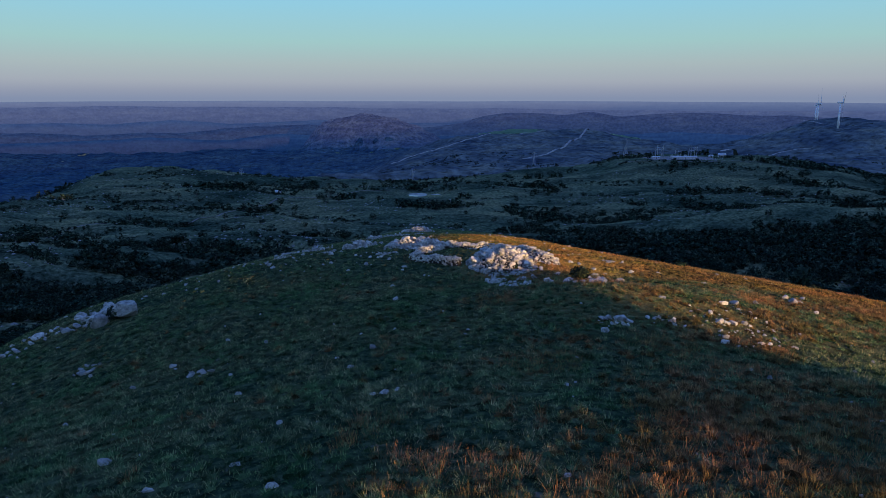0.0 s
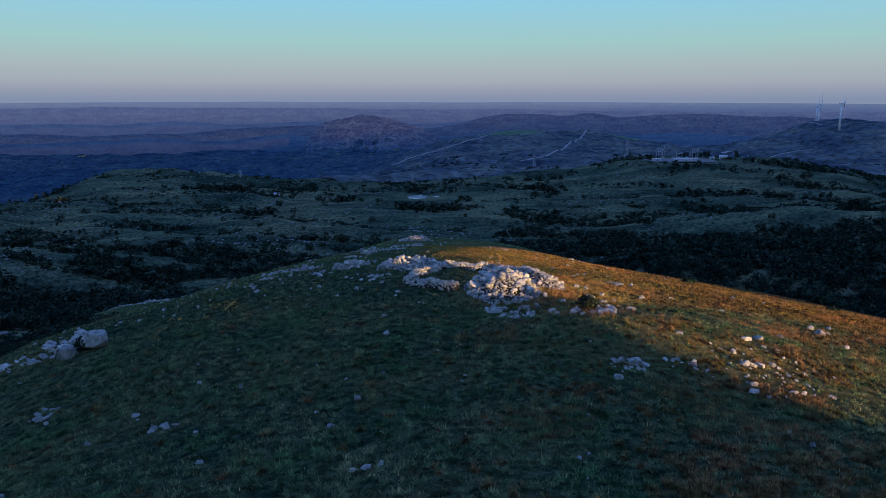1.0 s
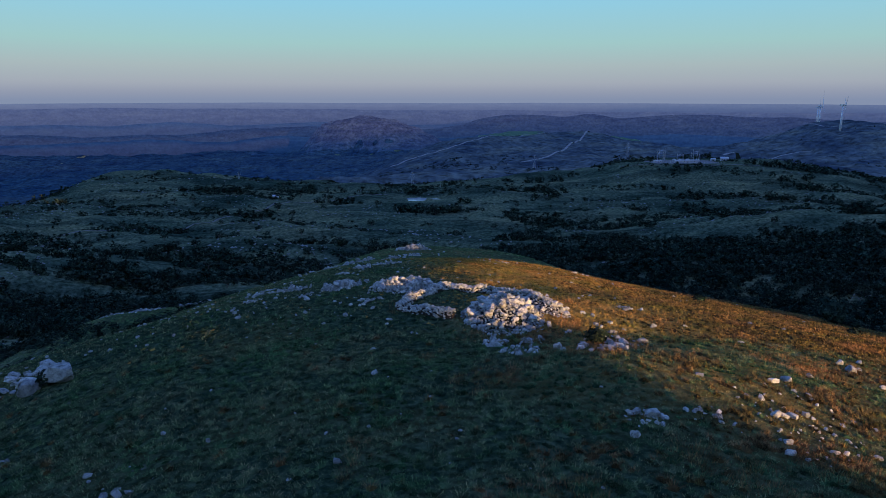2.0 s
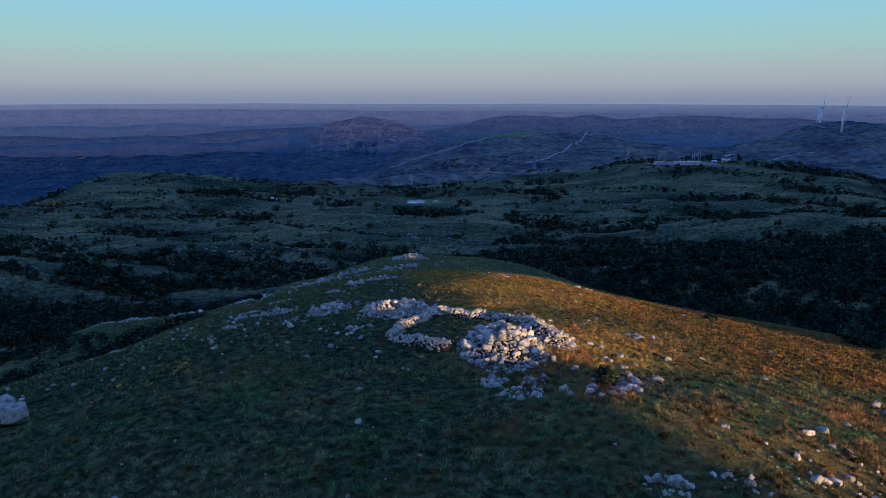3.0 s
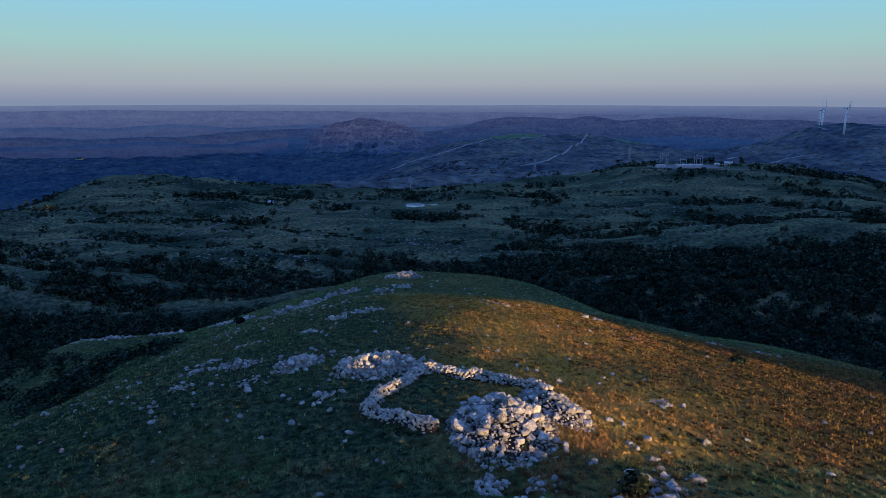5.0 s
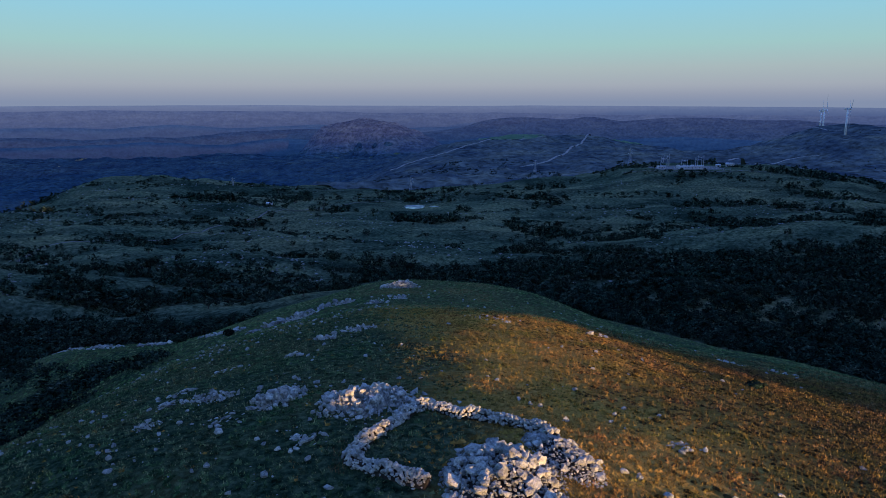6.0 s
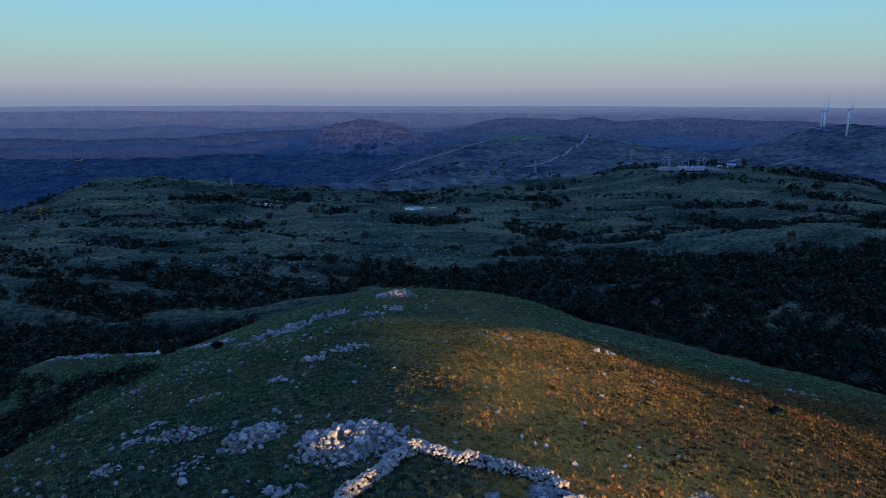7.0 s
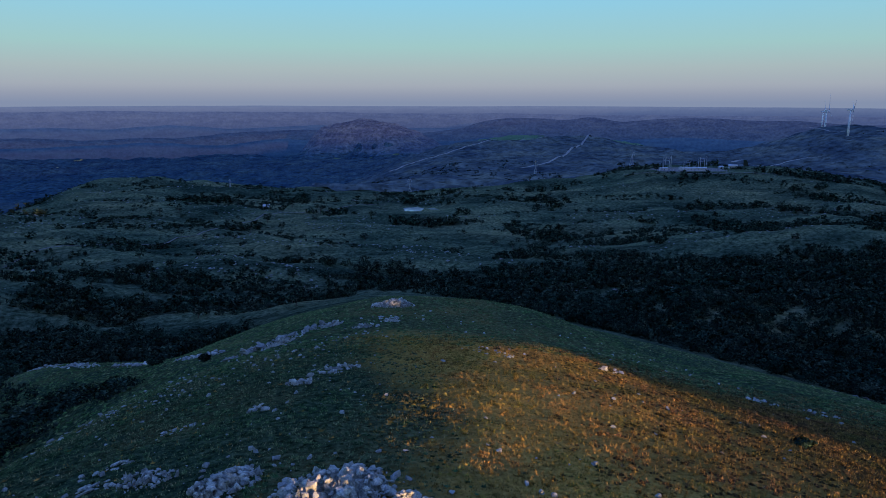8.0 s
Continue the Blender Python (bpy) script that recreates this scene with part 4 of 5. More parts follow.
def loose_rocks():
    rs = np.random.RandomState(31)
    # the two big blocks at the edge of the slope
    tagged(lay("boulder", BOULDERS[0], (-28.4, 60.2, gz(-28.4, 60.2) + 0.55), 2.5, rs, None, 8, (0.95, 1.05)), "large pale boulder at the edge of the slope", "boulder", "slope boulders")
    tagged(lay("boulder", BOULDERS[1], (-30.6, 59.4, gz(-30.6, 59.4) + 0.45), 1.75, rs, None, 15, (0.95, 1.05)), "smaller grey boulder beside a dark shrub", "boulder", "slope boulders")
    blocks = [(11.8, 44.4, 1.15, 2), (10.3, 42.0, 0.7, 3), (14.6, 45.2, 0.6, 4), (15.3, 44.6, 0.5, 5), (21.3, 50.8, 1.0, 0), (22.4, 51.4, 0.9, 1), (24.9, 53.2, 0.7, 3), (19.1, 47.6, 0.6, 2),
              (18.9, 45.3, 0.7, 4), (19.8, 45.5, 0.8, 1), (20.9, 46.0, 0.6, 5), (18.0, 42.2, 0.7, 0), (17.4, 40.8, 0.6, 2), (29.6, 57.9, 1.0, 1), (29.5, 56.4, 0.9, 3), (30.4, 57.0, 0.6, 5), (20.5, 44.3, 0.45, 2),
              (20.0, 41.5, 0.5, 0), (20.5, 41.4, 0.5, 4), (22.1, 41.4, 0.55, 3), (23.6, 46.0, 0.4, 1), (29.8, 53.2, 0.5, 2),
              (-7.4, 22.7, 0.45, 3), (-5.6, 20.6, 0.5, 4), (-10.1, 21.5, 0.4, 5), (4.0, 20.4, 0.3, 1), (-2.8, 30.9, 0.5, 0), (-2.2, 31.1, 0.4, 2), (-3.3, 30.7, 0.4, 5),
              (13.0, 63.4, 0.65, 1), (13.3, 62.9, 0.6, 3), (14.3, 64.5, 0.7, 0), (13.9, 61.8, 0.85, 4), (12.0, 59.8, 0.7, 2), (12.6, 58.7, 1.0, 5), (15.6, 59.4, 1.1, 0), (13.1, 56.4, 1.2, 5), (13.2, 55.2, 0.7, 1),
              (12.0, 54.4, 0.6, 0), (10.6, 53.9, 0.6, 3), (11.3, 54.3, 0.7, 2), (8.8, 54.5, 0.7, 4), (8.6, 55.4, 1.0, 1), (10.0, 54.7, 0.8, 5), (12.6, 66.6, 0.7, 2), (13.3, 66.2, 0.6, 1), (11.1, 66.8, 0.7, 4), (15.1, 62.9, 0.5, 3),
              (18.0, 64.6, 0.6, 3), (20.9, 65.5, 0.5, 4), (6.9, 85.2, 0.6, 0), (6.2, 86.0, 0.35, 2), (8.1, 79.8, 0.5, 1), (9.5, 78.3, 0.55, 5), (6.4, 92.0, 0.4, 3), (14.7, 77.5, 0.55, 4), (15.9, 79.5, 0.5, 2), (18.2, 78.2, 0.45, 1),
              (10.8, 75.1, 0.6, 2), (3.6, 77.8, 0.55, 1), (-1.1, 83.6, 0.5, 0), (0.6, 84.0, 0.4, 4), (-11.9, 72.2, 0.75, 3), (-9.1, 71.0, 0.5, 5), (-3.7, 65.1, 0.5, 2), (-3.8, 64.1, 0.35, 4), (-1.3, 61.4, 0.4, 1), (-1.7, 61.7, 0.35, 3),
              (-11.4, 94.5, 0.8, 0), (-10.4, 94.0, 0.5, 2), (-9.9, 105.8, 1.0, 4), (-9.0, 106.8, 0.7, 5), (-16.4, 92.1, 0.6, 3), (-18.4, 91.5, 0.55, 2), (23.8, 61.3, 0.5, 1), (14.0, 75.6, 0.45, 0), (-22.0, 66.0, 0.5, 3)]
    for x, y, size, k in blocks:
        rock(x, y, size * 0.85, (STONES + BOULDERS)[(k * 5 + int(x * 3) % 7) % 22], "pale quartzite block lying in the grass", rs)
    for cx, cy, spread, count, label, meshes, lo, hi in (
            (4.5, 58.5, 0.85, 54, "low cluster of pale broken stones", STONES, 0.2, 0.6), (6.1, 55.6, 1.1, 56, "low cluster of pale broken stones", STONES, 0.2, 0.6),
            (7.2, 58.0, 0.9, 36, "low cluster of pale broken stones", STONES, 0.18, 0.5), (12.4, 56.6, 1.9, 30, "warm pale stones round a small shrub", STONES, 0.25, 0.85),
            (14.3, 59.6, 1.5, 18, "small pale stones in dry grass", STONES, 0.2, 0.6), (11.4, 43.9, 1.0, 26, "low grey rocks breaking through turf", SLABS + STONES[:6], 0.2, 0.7), (15.0, 44.8, 1.1, 18, "low grey rocks breaking through turf", SLABS + STONES[:6], 0.15, 0.5), (17.7, 71.2, 1.0, 22, "small cluster of pale stones in sun", STONES, 0.2, 0.6),
            
            (-14.8, 39.8, 0.7, 10, "flat grey rocks breaking through turf", LEDGES, 0.3, 0.7), (-25.6, 47.2, 1.3, 9, "flat grey rocks breaking through turf", LEDGES, 0.4, 1.0),
            (-33.2, 63.0, 2.3, 40, "grey ledge blocks at the slope edge", SLABS + STONES, 0.5, 1.5), (-38.5, 61.0, 2.5, 24, "grey ledge blocks at the slope edge", SLABS, 0.4, 1.2),
            (10.0, 119.0, 2.6, 22, "small pale stones on the sunlit crest", STONES, 0.25, 0.8), (6.6, 120.0, 1.6, 9, "small pale stones on the sunlit crest", STONES, 0.2, 0.5),
            (22.5, 118.0, 1.2, 15, "cluster of pale stones on the slope", STONES, 0.3, 0.9), (41.0, 119.0, 1.5, 16, "cluster of pale stones on the slope", STONES, 0.3, 1.0),
            (47.0, 117.0, 2.0, 14, "cluster of pale stones on the slope", STONES, 0.3, 0.9), (-6.8, 152.0, 2.8, 16, "pale stones on the far crest", SLABS, 0.4, 1.1),
            (19.0, 43.5, 3.0, 40, "small stones half sunk in dry grass", STONES, 0.12, 0.35), (20.5, 47.5, 2.6, 34, "small stones half sunk in dry grass", STONES, 0.15, 0.45),
            (12.5, 59.5, 2.4, 18, "small stones half sunk in dry grass", STONES, 0.12, 0.4), (-6.2, 70.6, 1.6, 12, "small stones below an outcrop", STONES, 0.15, 0.5)):
        stone_pile("rock_cluster", label, "rocks", cx, cy, spread * 1.1, spread * 1.1, 0.05, count, lo, hi, 0, meshes, int(abs(cx * 7 + cy)), False, False)


def small_stones():
    """Thumb- to head-sized stones strewn over the turf."""
    rs = np.random.RandomState(33)
    v, f, at = [], [], 0
    while len(v) < 1050:
        x, y = (rs.uniform(-38, 48), rs.uniform(18, 160)) if len(v) < 520 else (rs.uniform(-46, -3), rs.uniform(64, 138))
        if rs.rand() > 0.2 + 0.8 * (float(fbm(np.array(x), np.array(y * 1.5), 13, 3)) > 0.12):
            continue
        me = STONES[rs.randint(16)]
        co = np.array([q.co for q in me.vertices]) @ np.array(Euler((rs.uniform(-.4, .4), rs.uniform(-.4, .4), rs.uniform(0, 6.28))).to_matrix()).T
        size = 0.10 + 0.42 * rs.rand() ** 2.2
        v.append(co * size + [x, y, gz(x, y) + 0.15 * size])
        f.append(np.array([list(q.vertices)[:3] for q in me.polygons]) + at)
        at += len(co)
    me = mesh_from("small_stones", np.concatenate(v), np.concatenate(f))
    me.materials.append(MAT_ROCK)
    return tagged(new("small_stones", me), "small pale stones strewn over the turf", "stones", kind="stuff")


small_stones()
loose_rocks()
for cx, cy, rx, ry, h, turn, seed in ((-21.5, 142.0, 1.4, 4.2, 0.8, -36, 41), (-15.2, 151.5, 1.2, 2.8, 0.7, -40, 42), (-9.0, 143.8, 2.2, 0.9, 0.7, 8, 43), (-5.2, 148.5, 1.6, 0.8, 0.6, 0, 44), (-7.5, 108.6, 2.2, 0.7, 0.5, 12, 45), (-10.5, 103.2, 1.2, 0.8, 0.5, 0, 46)):
    stone_pile("rock_outcrop", "pale split ledge on the grassy ridge", "outcrop", cx, cy, rx, ry, h, 24, 0.2, 0.7, turn, seed=seed, core=False, crag=True)
stone_pile("rock_outcrop", "pale rock crown at the far tip of the ridge", "outcrop", -6.0, 164.0, 3.8, 2.8, 1.1, 110, 0.25, 0.95, 0, seed=14, core=False, crag=True)
stone_pile("rock_outcrop", "pale ledge on a grassy shelf below the hill", "outcrop", 172.0, 273.0, 11.0, 2.2, 0.8, 70, 0.5, 1.6, -4, LEDGES, seed=24, core=False)
stone_pile("rock_outcrop", "grey ledge stepping down the ridge flank", "outcrop", -23.0, 147.0, 2.6, 9.5, 0.9, 90, 0.5, 1.9, -38, LEDGES, seed=15, core=False)
for cx, cy, ry, count, seed in ((-41, 160.5, 9, 60, 16), (-62, 178.5, 8, 50, 19), (-82, 195.5, 11, 80, 17), (-101, 211.5, 8, 55, 20)):
    stone_pile("rock_outcrop", "pale ledge along the crest of the spur", "outcrop", cx, cy, 1.7, ry, 0.6, count, 0.4, 1.5, 49, LEDGES + SLABS[:3], seed=seed, core=False)
stone_pile("rock_outcrop", "broken grey ledge low on the slope", "outcrop", -42.5, 117.0, 1.6, 8.0, 0.5, 50, 0.3, 1.2, -55, LEDGES, seed=18, core=False)


# ======================= far stones in the valley =======================
def valley_stones():
    rs = np.random.RandomState(41)
    n = 26000
    y = 210 + 800 * rs.rand(n)
    x = (rs.rand(n) * 2 - 1) * 0.7 * y
    keep = (0.6 * fbm(x, y * 1.6, 70, 3) + 0.7 * swells(x, y) + 0.12 * (x < -60)) > 0.30
    x, y = x[keep][:2800], y[keep][:2800]
    z = ground_height(x, y)
    base = np.array([(1, 0, 0), (0, 1, 0), (-1, 0, 0), (0, -1, 0), (0, 0, 0.8), (0, 0, -0.8)], float)
    tri = np.array([(0, 1, 4), (1, 2, 4), (2, 3, 4), (3, 0, 4), (1, 0, 5), (2, 1, 5), (3, 2, 5), (0, 3, 5)])
    v, f = [], []
    for k in range(len(x)):
        s = 0.25 + 0.9 * rs.rand() ** 2
        b = base * rs.uniform(0.6, 1.3, (6, 3)) * s * [1.3, 1, 0.7]
        a = rs.uniform(0, 6.28)
        c, d = math.cos(a), math.sin(a)
        v.append(np.stack([x[k] + b[:, 0] * c - b[:, 1] * d, y[k] + b[:, 0] * d + b[:, 1] * c, z[k] + 0.1 + b[:, 2]], -1))
        f.append(tri + 6 * k)
    me = mesh_from("valley_stones", np.concatenate(v), np.concatenate(f))
    me.materials.append(MAT_LEDGE)
    return tagged(new("valley_stones", me), "grey stones strewn over the valley pastures", "stones", kind="stuff")


valley_stones()


# ======================= grass of the hilltop =======================
def tufts(name, label, mat, x, y, rs, blades, high, spread, width, lean, bent=True):
    """Tufts of single bent blades; each blade is a thin tapering leaf."""
    n = len(x)
    z = ground_height(x, y)
    size = rs.uniform(0.55, 1.25, n)
    cx, cy, cz, s = (np.repeat(a, blades) for a in (x, y, z, size))
    m = n * blades
    a = rs.uniform(0, 2 * np.pi, m)
    r = spread * s * np.sqrt(rs.rand(m))
    bx, by = cx + r * np.cos(a), cy + r * np.sin(a)
    h = high * s * rs.uniform(0.55, 1.2, m)
    out = lean * h * rs.uniform(0.3, 1.3, m)
    t = rs.uniform(0, 2 * np.pi, m)
    wx, wy = np.cos(t) * width * s / 2, np.sin(t) * width * s / 2
    tipx, tipy = bx + out * np.cos(a), by + out * np.sin(a)
    low = np.stack([bx - wx, by - wy, cz - 0.04], -1)
    low2 = np.stack([bx + wx, by + wy, cz - 0.04], -1)
    mid = np.stack([bx + 0.3 * out * np.cos(a) + wx * 0.8, by + 0.3 * out * np.sin(a) + wy * 0.8, cz + h * 0.6], -1)
    tip = np.stack([tipx, tipy, cz + h], -1)
    if bent:
        v = np.stack([low, low2, mid, tip], 1).reshape(-1, 3)
        k = np.arange(m)[:, None] * 4
        f = np.concatenate([k + [0, 1, 2], k + [0, 2, 3]], 1).reshape(-1, 3)
    else:
        v = np.stack([low, low2, tip], 1).reshape(-1, 3)
        f = np.arange(m * 3).reshape(-1, 3)
    me = mesh_from(name, v, f)
    me.materials.append(mat)
    return tagged(new(name, me), label, "grass", kind="stuff")


def on_hill(rs, n, x0, x1, y0, y1):
    return rs.uniform(x0, x1, n), rs.uniform(y0, y1, n)


def straw_cover(x, y):
    """Where straw colour goes: dead grass, and the sunlit flank's gold painted in."""
    return smooth_step(3, 13, x + 0.2 * (y - 60) + 7 * fbm(x, y, 16, 3)) * (1 - 0.8 * smooth_step(124, 138, y + 0.4 * x)) * (1 - 0.4 * smooth_step(34, 60, x))


def tussocks(name, label, mat, x, y, rs, blades, high, wide, width, mat_low):
    """Bunch grass: narrow blades that rise from one root and arch outwards."""
    n = len(x)
    z = ground_height(x, y)
    size = rs.uniform(0.55, 1.3, n)
    cx, cy, cz, s = (np.repeat(a, blades) for a in (x, y, z, size))
    m = n * blades
    a = rs.uniform(0, 2 * np.pi, m)
    f = rs.rand(m) ** 0.7
    r0 = wide * s * f * 0.35
    r1 = wide * s * (0.25 + 0.75 * f)
    h = high * s * (1.05 - 0.7 * f * f) * rs.uniform(0.75, 1.15, m)
    w = width * s * 0.5
    lx, ly = -np.sin(a) * w, np.cos(a) * w
    bx, by = cx + r0 * np.cos(a), cy + r0 * np.sin(a)
    v = np.stack([np.stack([bx - lx, by - ly, cz - 0.03 + 0 * a], -1), np.stack([bx + lx, by + ly, cz - 0.03 + 0 * a], -1),
                  np.stack([cx + r1 * np.cos(a), cy + r1 * np.sin(a), cz + h], -1)], 1).reshape(-1, 3)
    f = np.arange(m * 3).reshape(-1, 3)
    # the matted hummock that the blades grow from
    q = np.arange(7) / 7 * 2 * np.pi + rs.uniform(0, 1, (n, 1))
    r = 0.62 * wide * size[:, None] * rs.uniform(0.7, 1.2, (n, 7))
    rim = np.stack([x[:, None] + r * np.cos(q), y[:, None] + r * np.sin(q), z[:, None] - 0.06 + 0 * q], -1)
    top = np.stack([x + 0.1 * wide * rs.normal(size=n), y + 0.1 * wide * rs.normal(size=n), z + 0.46 * high * size], -1)
    dome = np.concatenate([top[:, None], rim], 1).reshape(-1, 3)
    i = np.arange(n)[:, None] * 8
    k = np.arange(7)[None, :]
    fan = np.stack([i + 0 * k, i + 1 + k, i + 1 + (k + 1) % 7], -1).reshape(-1, 3) + len(v)
    me = mesh_from(name, np.concatenate([v, dome]), np.concatenate([f, fan]))
    me.materials.append(mat)
    me.materials.append(mat_low)
    me.polygons.foreach_set("material_index", np.repeat([0, 1], [len(f), len(fan)]).astype(np.int32))
    return tagged(new(name, me), label, "grass", kind="stuff")


def grass():
    rs = np.random.RandomState(51)
    # the near turf: a short carpet, with bunch grass standing out of it
    x, y = on_hill(rs, 42000, -40, 46, 12, 62)
    keep = np.abs(x) < 0.72 * y + 6
    x, y = x[keep], y[keep]
    tufts("sward", "short green hill grass", MAT_BLADE, x, y, rs, 8, 0.10, 0.30, 0.042, 1.2, False)
    x, y = on_hill(rs, 19000, -40, 46, 12, 62)
    keep = (np.abs(x) < 0.72 * y + 6) & (rs.rand(len(x)) < 0.45 + 0.55 * (fbm(x, y, 3.5, 3) > -0.05))
    x, y = x[keep], y[keep]
    dry = rs.rand(len(x)) < 0.85 * straw_cover(x + 9 * smooth_step(48, 39, y) - 2, y) * smooth_step(-0.35, 0.15, fbm(x, y, 6, 3)) + 0.03
    tussocks("sward", "green bunch grass in close tussocks", MAT_BLADE, x[~dry], y[~dry], rs, 38, 0.24, 0.50, 0.024, MAT_MAT_GREEN)
    tussocks("dead_grass", "brown and straw-coloured bunch grass in tussocks", MAT_TUSSOCK, x[dry], y[dry], rs, 44, 0.34, 0.52, 0.024, MAT_MAT_BROWN)
    # the crest and the flank ahead
    x, y = on_hill(rs, 70000, -46, 74, 60, 132)
    dry = rs.rand(len(x)) < 1.15 * straw_cover(x, y) + 0.02
    tufts("sward", "short green grass on the crest", MAT_BLADE, x[~dry], y[~dry], rs, 4, 0.08, 0.30, 0.085, 1.0, False)
    tufts("dead_grass", "short straw-coloured grass on the shoulder", MAT_DRY, x[dry], y[dry], rs, 6, 0.13, 0.30, 0.07, 0.9, False)
    x, y = on_hill(rs, 37000, -46, 74, 60, 132)
    keep = rs.rand(len(x)) < 0.5 + 0.5 * (fbm(x, y, 4, 3) > -0.05)
    x, y = x[keep], y[keep]
    dry = rs.rand(len(x)) < 1.05 * straw_cover(x, y) + 0.02
    tussocks("sward", "green bunch grass on the crest", MAT_BLADE, x[~dry], y[~dry], rs, 7, 0.20, 0.38, 0.050, MAT_MAT_GREEN)
    # brown grass placed here as painted shade towards the right
    rank = rs.rand(len(x)) < smooth_step(8, 28, x + 6 * fbm(x, y, 12, 3))
    pale, rank = dry & ~rank, dry & rank
    tussocks("dead_grass", "straw-coloured bunch grass with sun gold painted in, on the flank", MAT_DRY, x[pale], y[pale], rs, 7, 0.23, 0.40, 0.045, MAT_MAT_DRY)
    tussocks("dead_grass", "brown bunch grass, darkened for shade, lower on the flank", MAT_TUSSOCK, x[rank], y[rank], rs, 7, 0.30, 0.44, 0.042, MAT_MAT_BROWN)
    # the far slope, brightened through its paler grass colour
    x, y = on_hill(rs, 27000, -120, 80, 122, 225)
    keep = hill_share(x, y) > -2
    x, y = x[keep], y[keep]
    tussocks("sward", "short green grass coloured lighter, as if lit, on the far slope", MAT_LIT_GREEN, x, y, rs, 3, 0.17, 0.62, 0.12, MAT_LIT_GREEN)
    # tall reddish stalks, in drifts
    x, y = on_hill(rs, 24000, -4, 45, 14, 72)
    drift = fbm(x, y, 5, 3) + 0.33 * bump(x, y, 16, 26, 14, 14, 1) + 0.24 * bump(x, y, 12, 36, 8, 7, 1) + 0.25 * bump(x, y, 11, 58, 8, 9, 1) + 0.1 * bump(x, y, 2, 60, 10, 8, 1)
    keep = (drift > 0.36) & (rs.rand(len(x)) < 0.6)
    x, y = x[keep][:4800], y[keep][:4800]
    tufts("red_stalks", "tall reddish-brown bunch grass in drifts", MAT_RED, x, y, rs, 18, 0.36, 0.26, 0.016, 0.55, False)


grass()


# ======================= low shrubs on the hill =======================
def shrub_thing(rs, height, width, clumps, leaf):
    root = new("shrub")

    def wood(bm):
        for k in range(4):
            a = 6.28 * k / 4 + rs.rand()
            rod(bm, (0, 0, -0.2), (math.cos(a) * width * 0.25, math.sin(a) * width * 0.25, height * 0.7), 0.05, 0.02, 5)
    part("stem", bm_mesh("stem", wood), MAT_BARK, root)
    v = crown_arrays(rs, height, width, clumps, leaf, 0.05)
    part("foliage", mesh_from("foliage", v, np.arange(len(v)).reshape(-1, 3)), MAT_LEAF, root)
    return root


def shrubs():
    rs = np.random.RandomState(61)
    for x, y, h, w, label in ((11.6, 57.0, 1.15, 1.5, "small dense shrub among pale stones"), (-29.6, 60.2, 1.15, 1.7, "dark shrub wedged between two boulders"),
                              (6.6, 62.2, 0.6, 0.7, "tiny shrub growing out of the stone heap"), (44.0, 80.0, 0.5, 1.6, "low dark shrub on the slope"), (49.4, 93.4, 3.0, 2.9, "rounded olive shrub on the hill shoulder"), (52.6, 94.8, 1.3, 2.6, "low dark shrub beside an olive shrub"),
                              (33.5, 96.0, 0.7, 1.8, "low dark shrub on the slope"), (-52.0, 128.0, 1.2, 2.2, "dark shrub on the shaded flank"), (-36.0, 150.0, 1.2, 2.0, "dark shrub on the shaded flank"),
                              (-72.0, 150.0, 1.6, 3.0, "dark shrub on the shaded flank"), (-52.0, 168.0, 1.8, 3.4, "dark shrub beside the pale ledge"), (57.0, 104.0, 1.6, 3.0, "dark shrub below the hill shoulder")):
        t = shrub_thing(rs, h, w, int(60 + 34 * h * w), 0.13 + 0.06 * h)
        t.location = (x, y, gz(x, y))
        tagged(t, label, "shrub", "hill shrubs")


shrubs()


# ======================= tracks, water and works in the valley =======================
def curve_points(pts, step):
    """A smooth line through plan points, at about that spacing."""
    out = []
    for k in range(len(pts) - 1):
        p0, p1, p2, p3 = (Vector(pts[min(max(j, 0), len(pts) - 1)]) for j in (k - 1, k, k + 1, k + 2))
        n = max(2, int((p2 - p1).length / step))
        for q in range(n):
            t = q / n
            out.append(0.5 * (2 * p1 + (p2 - p0) * t + (2 * p0 - 5 * p1 + 4 * p2 - p3) * t * t + (3 * p1 - p0 - 3 * p2 + p3) * t ** 3))
    return out + [Vector(pts[-1])]


def track(label, pts, width, lift, seed, over=False, mat=None):
    """A dirt track draped over the land."""
    line = curve_points(pts, 9)
    v, f = [], []
    level = [gz(p.x, p.y) for p in line]
    for k, p in enumerate(line):
        d = (line[min(k + 1, len(line) - 1)] - line[max(k - 1, 0)]).normalized()
        s = Vector((-d.y, d.x)) * width * (0.5 + 0.12 * math.sin(k * 1.7 + seed))
        a, b = p + s, p - s
        z = max(gz(a.x, a.y), gz(p.x, p.y), gz(b.x, b.y)) + lift
        if over:
            z = max(level[max(k - 3, 0):k + 4]) * 0.5 + 0.5 * sum(level[max(k - 3, 0):k + 4]) / len(level[max(k - 3, 0):k + 4]) + lift + 7.0
        v += [(a.x, a.y, z - 0.05), (p.x, p.y, z), (b.x, b.y, z - 0.05)]
        if k:
            i = 3 * k
            f += [(i - 3, i, i + 1, i - 2), (i - 2, i + 1, i + 2, i - 1)]
    me = mesh_from("road", v, f, smooth=True)
    me.materials.append(mat or (MAT_GRAVEL if over else MAT_DIRT))
    return tagged(new("road", me), label, "dirt road", kind="structure")


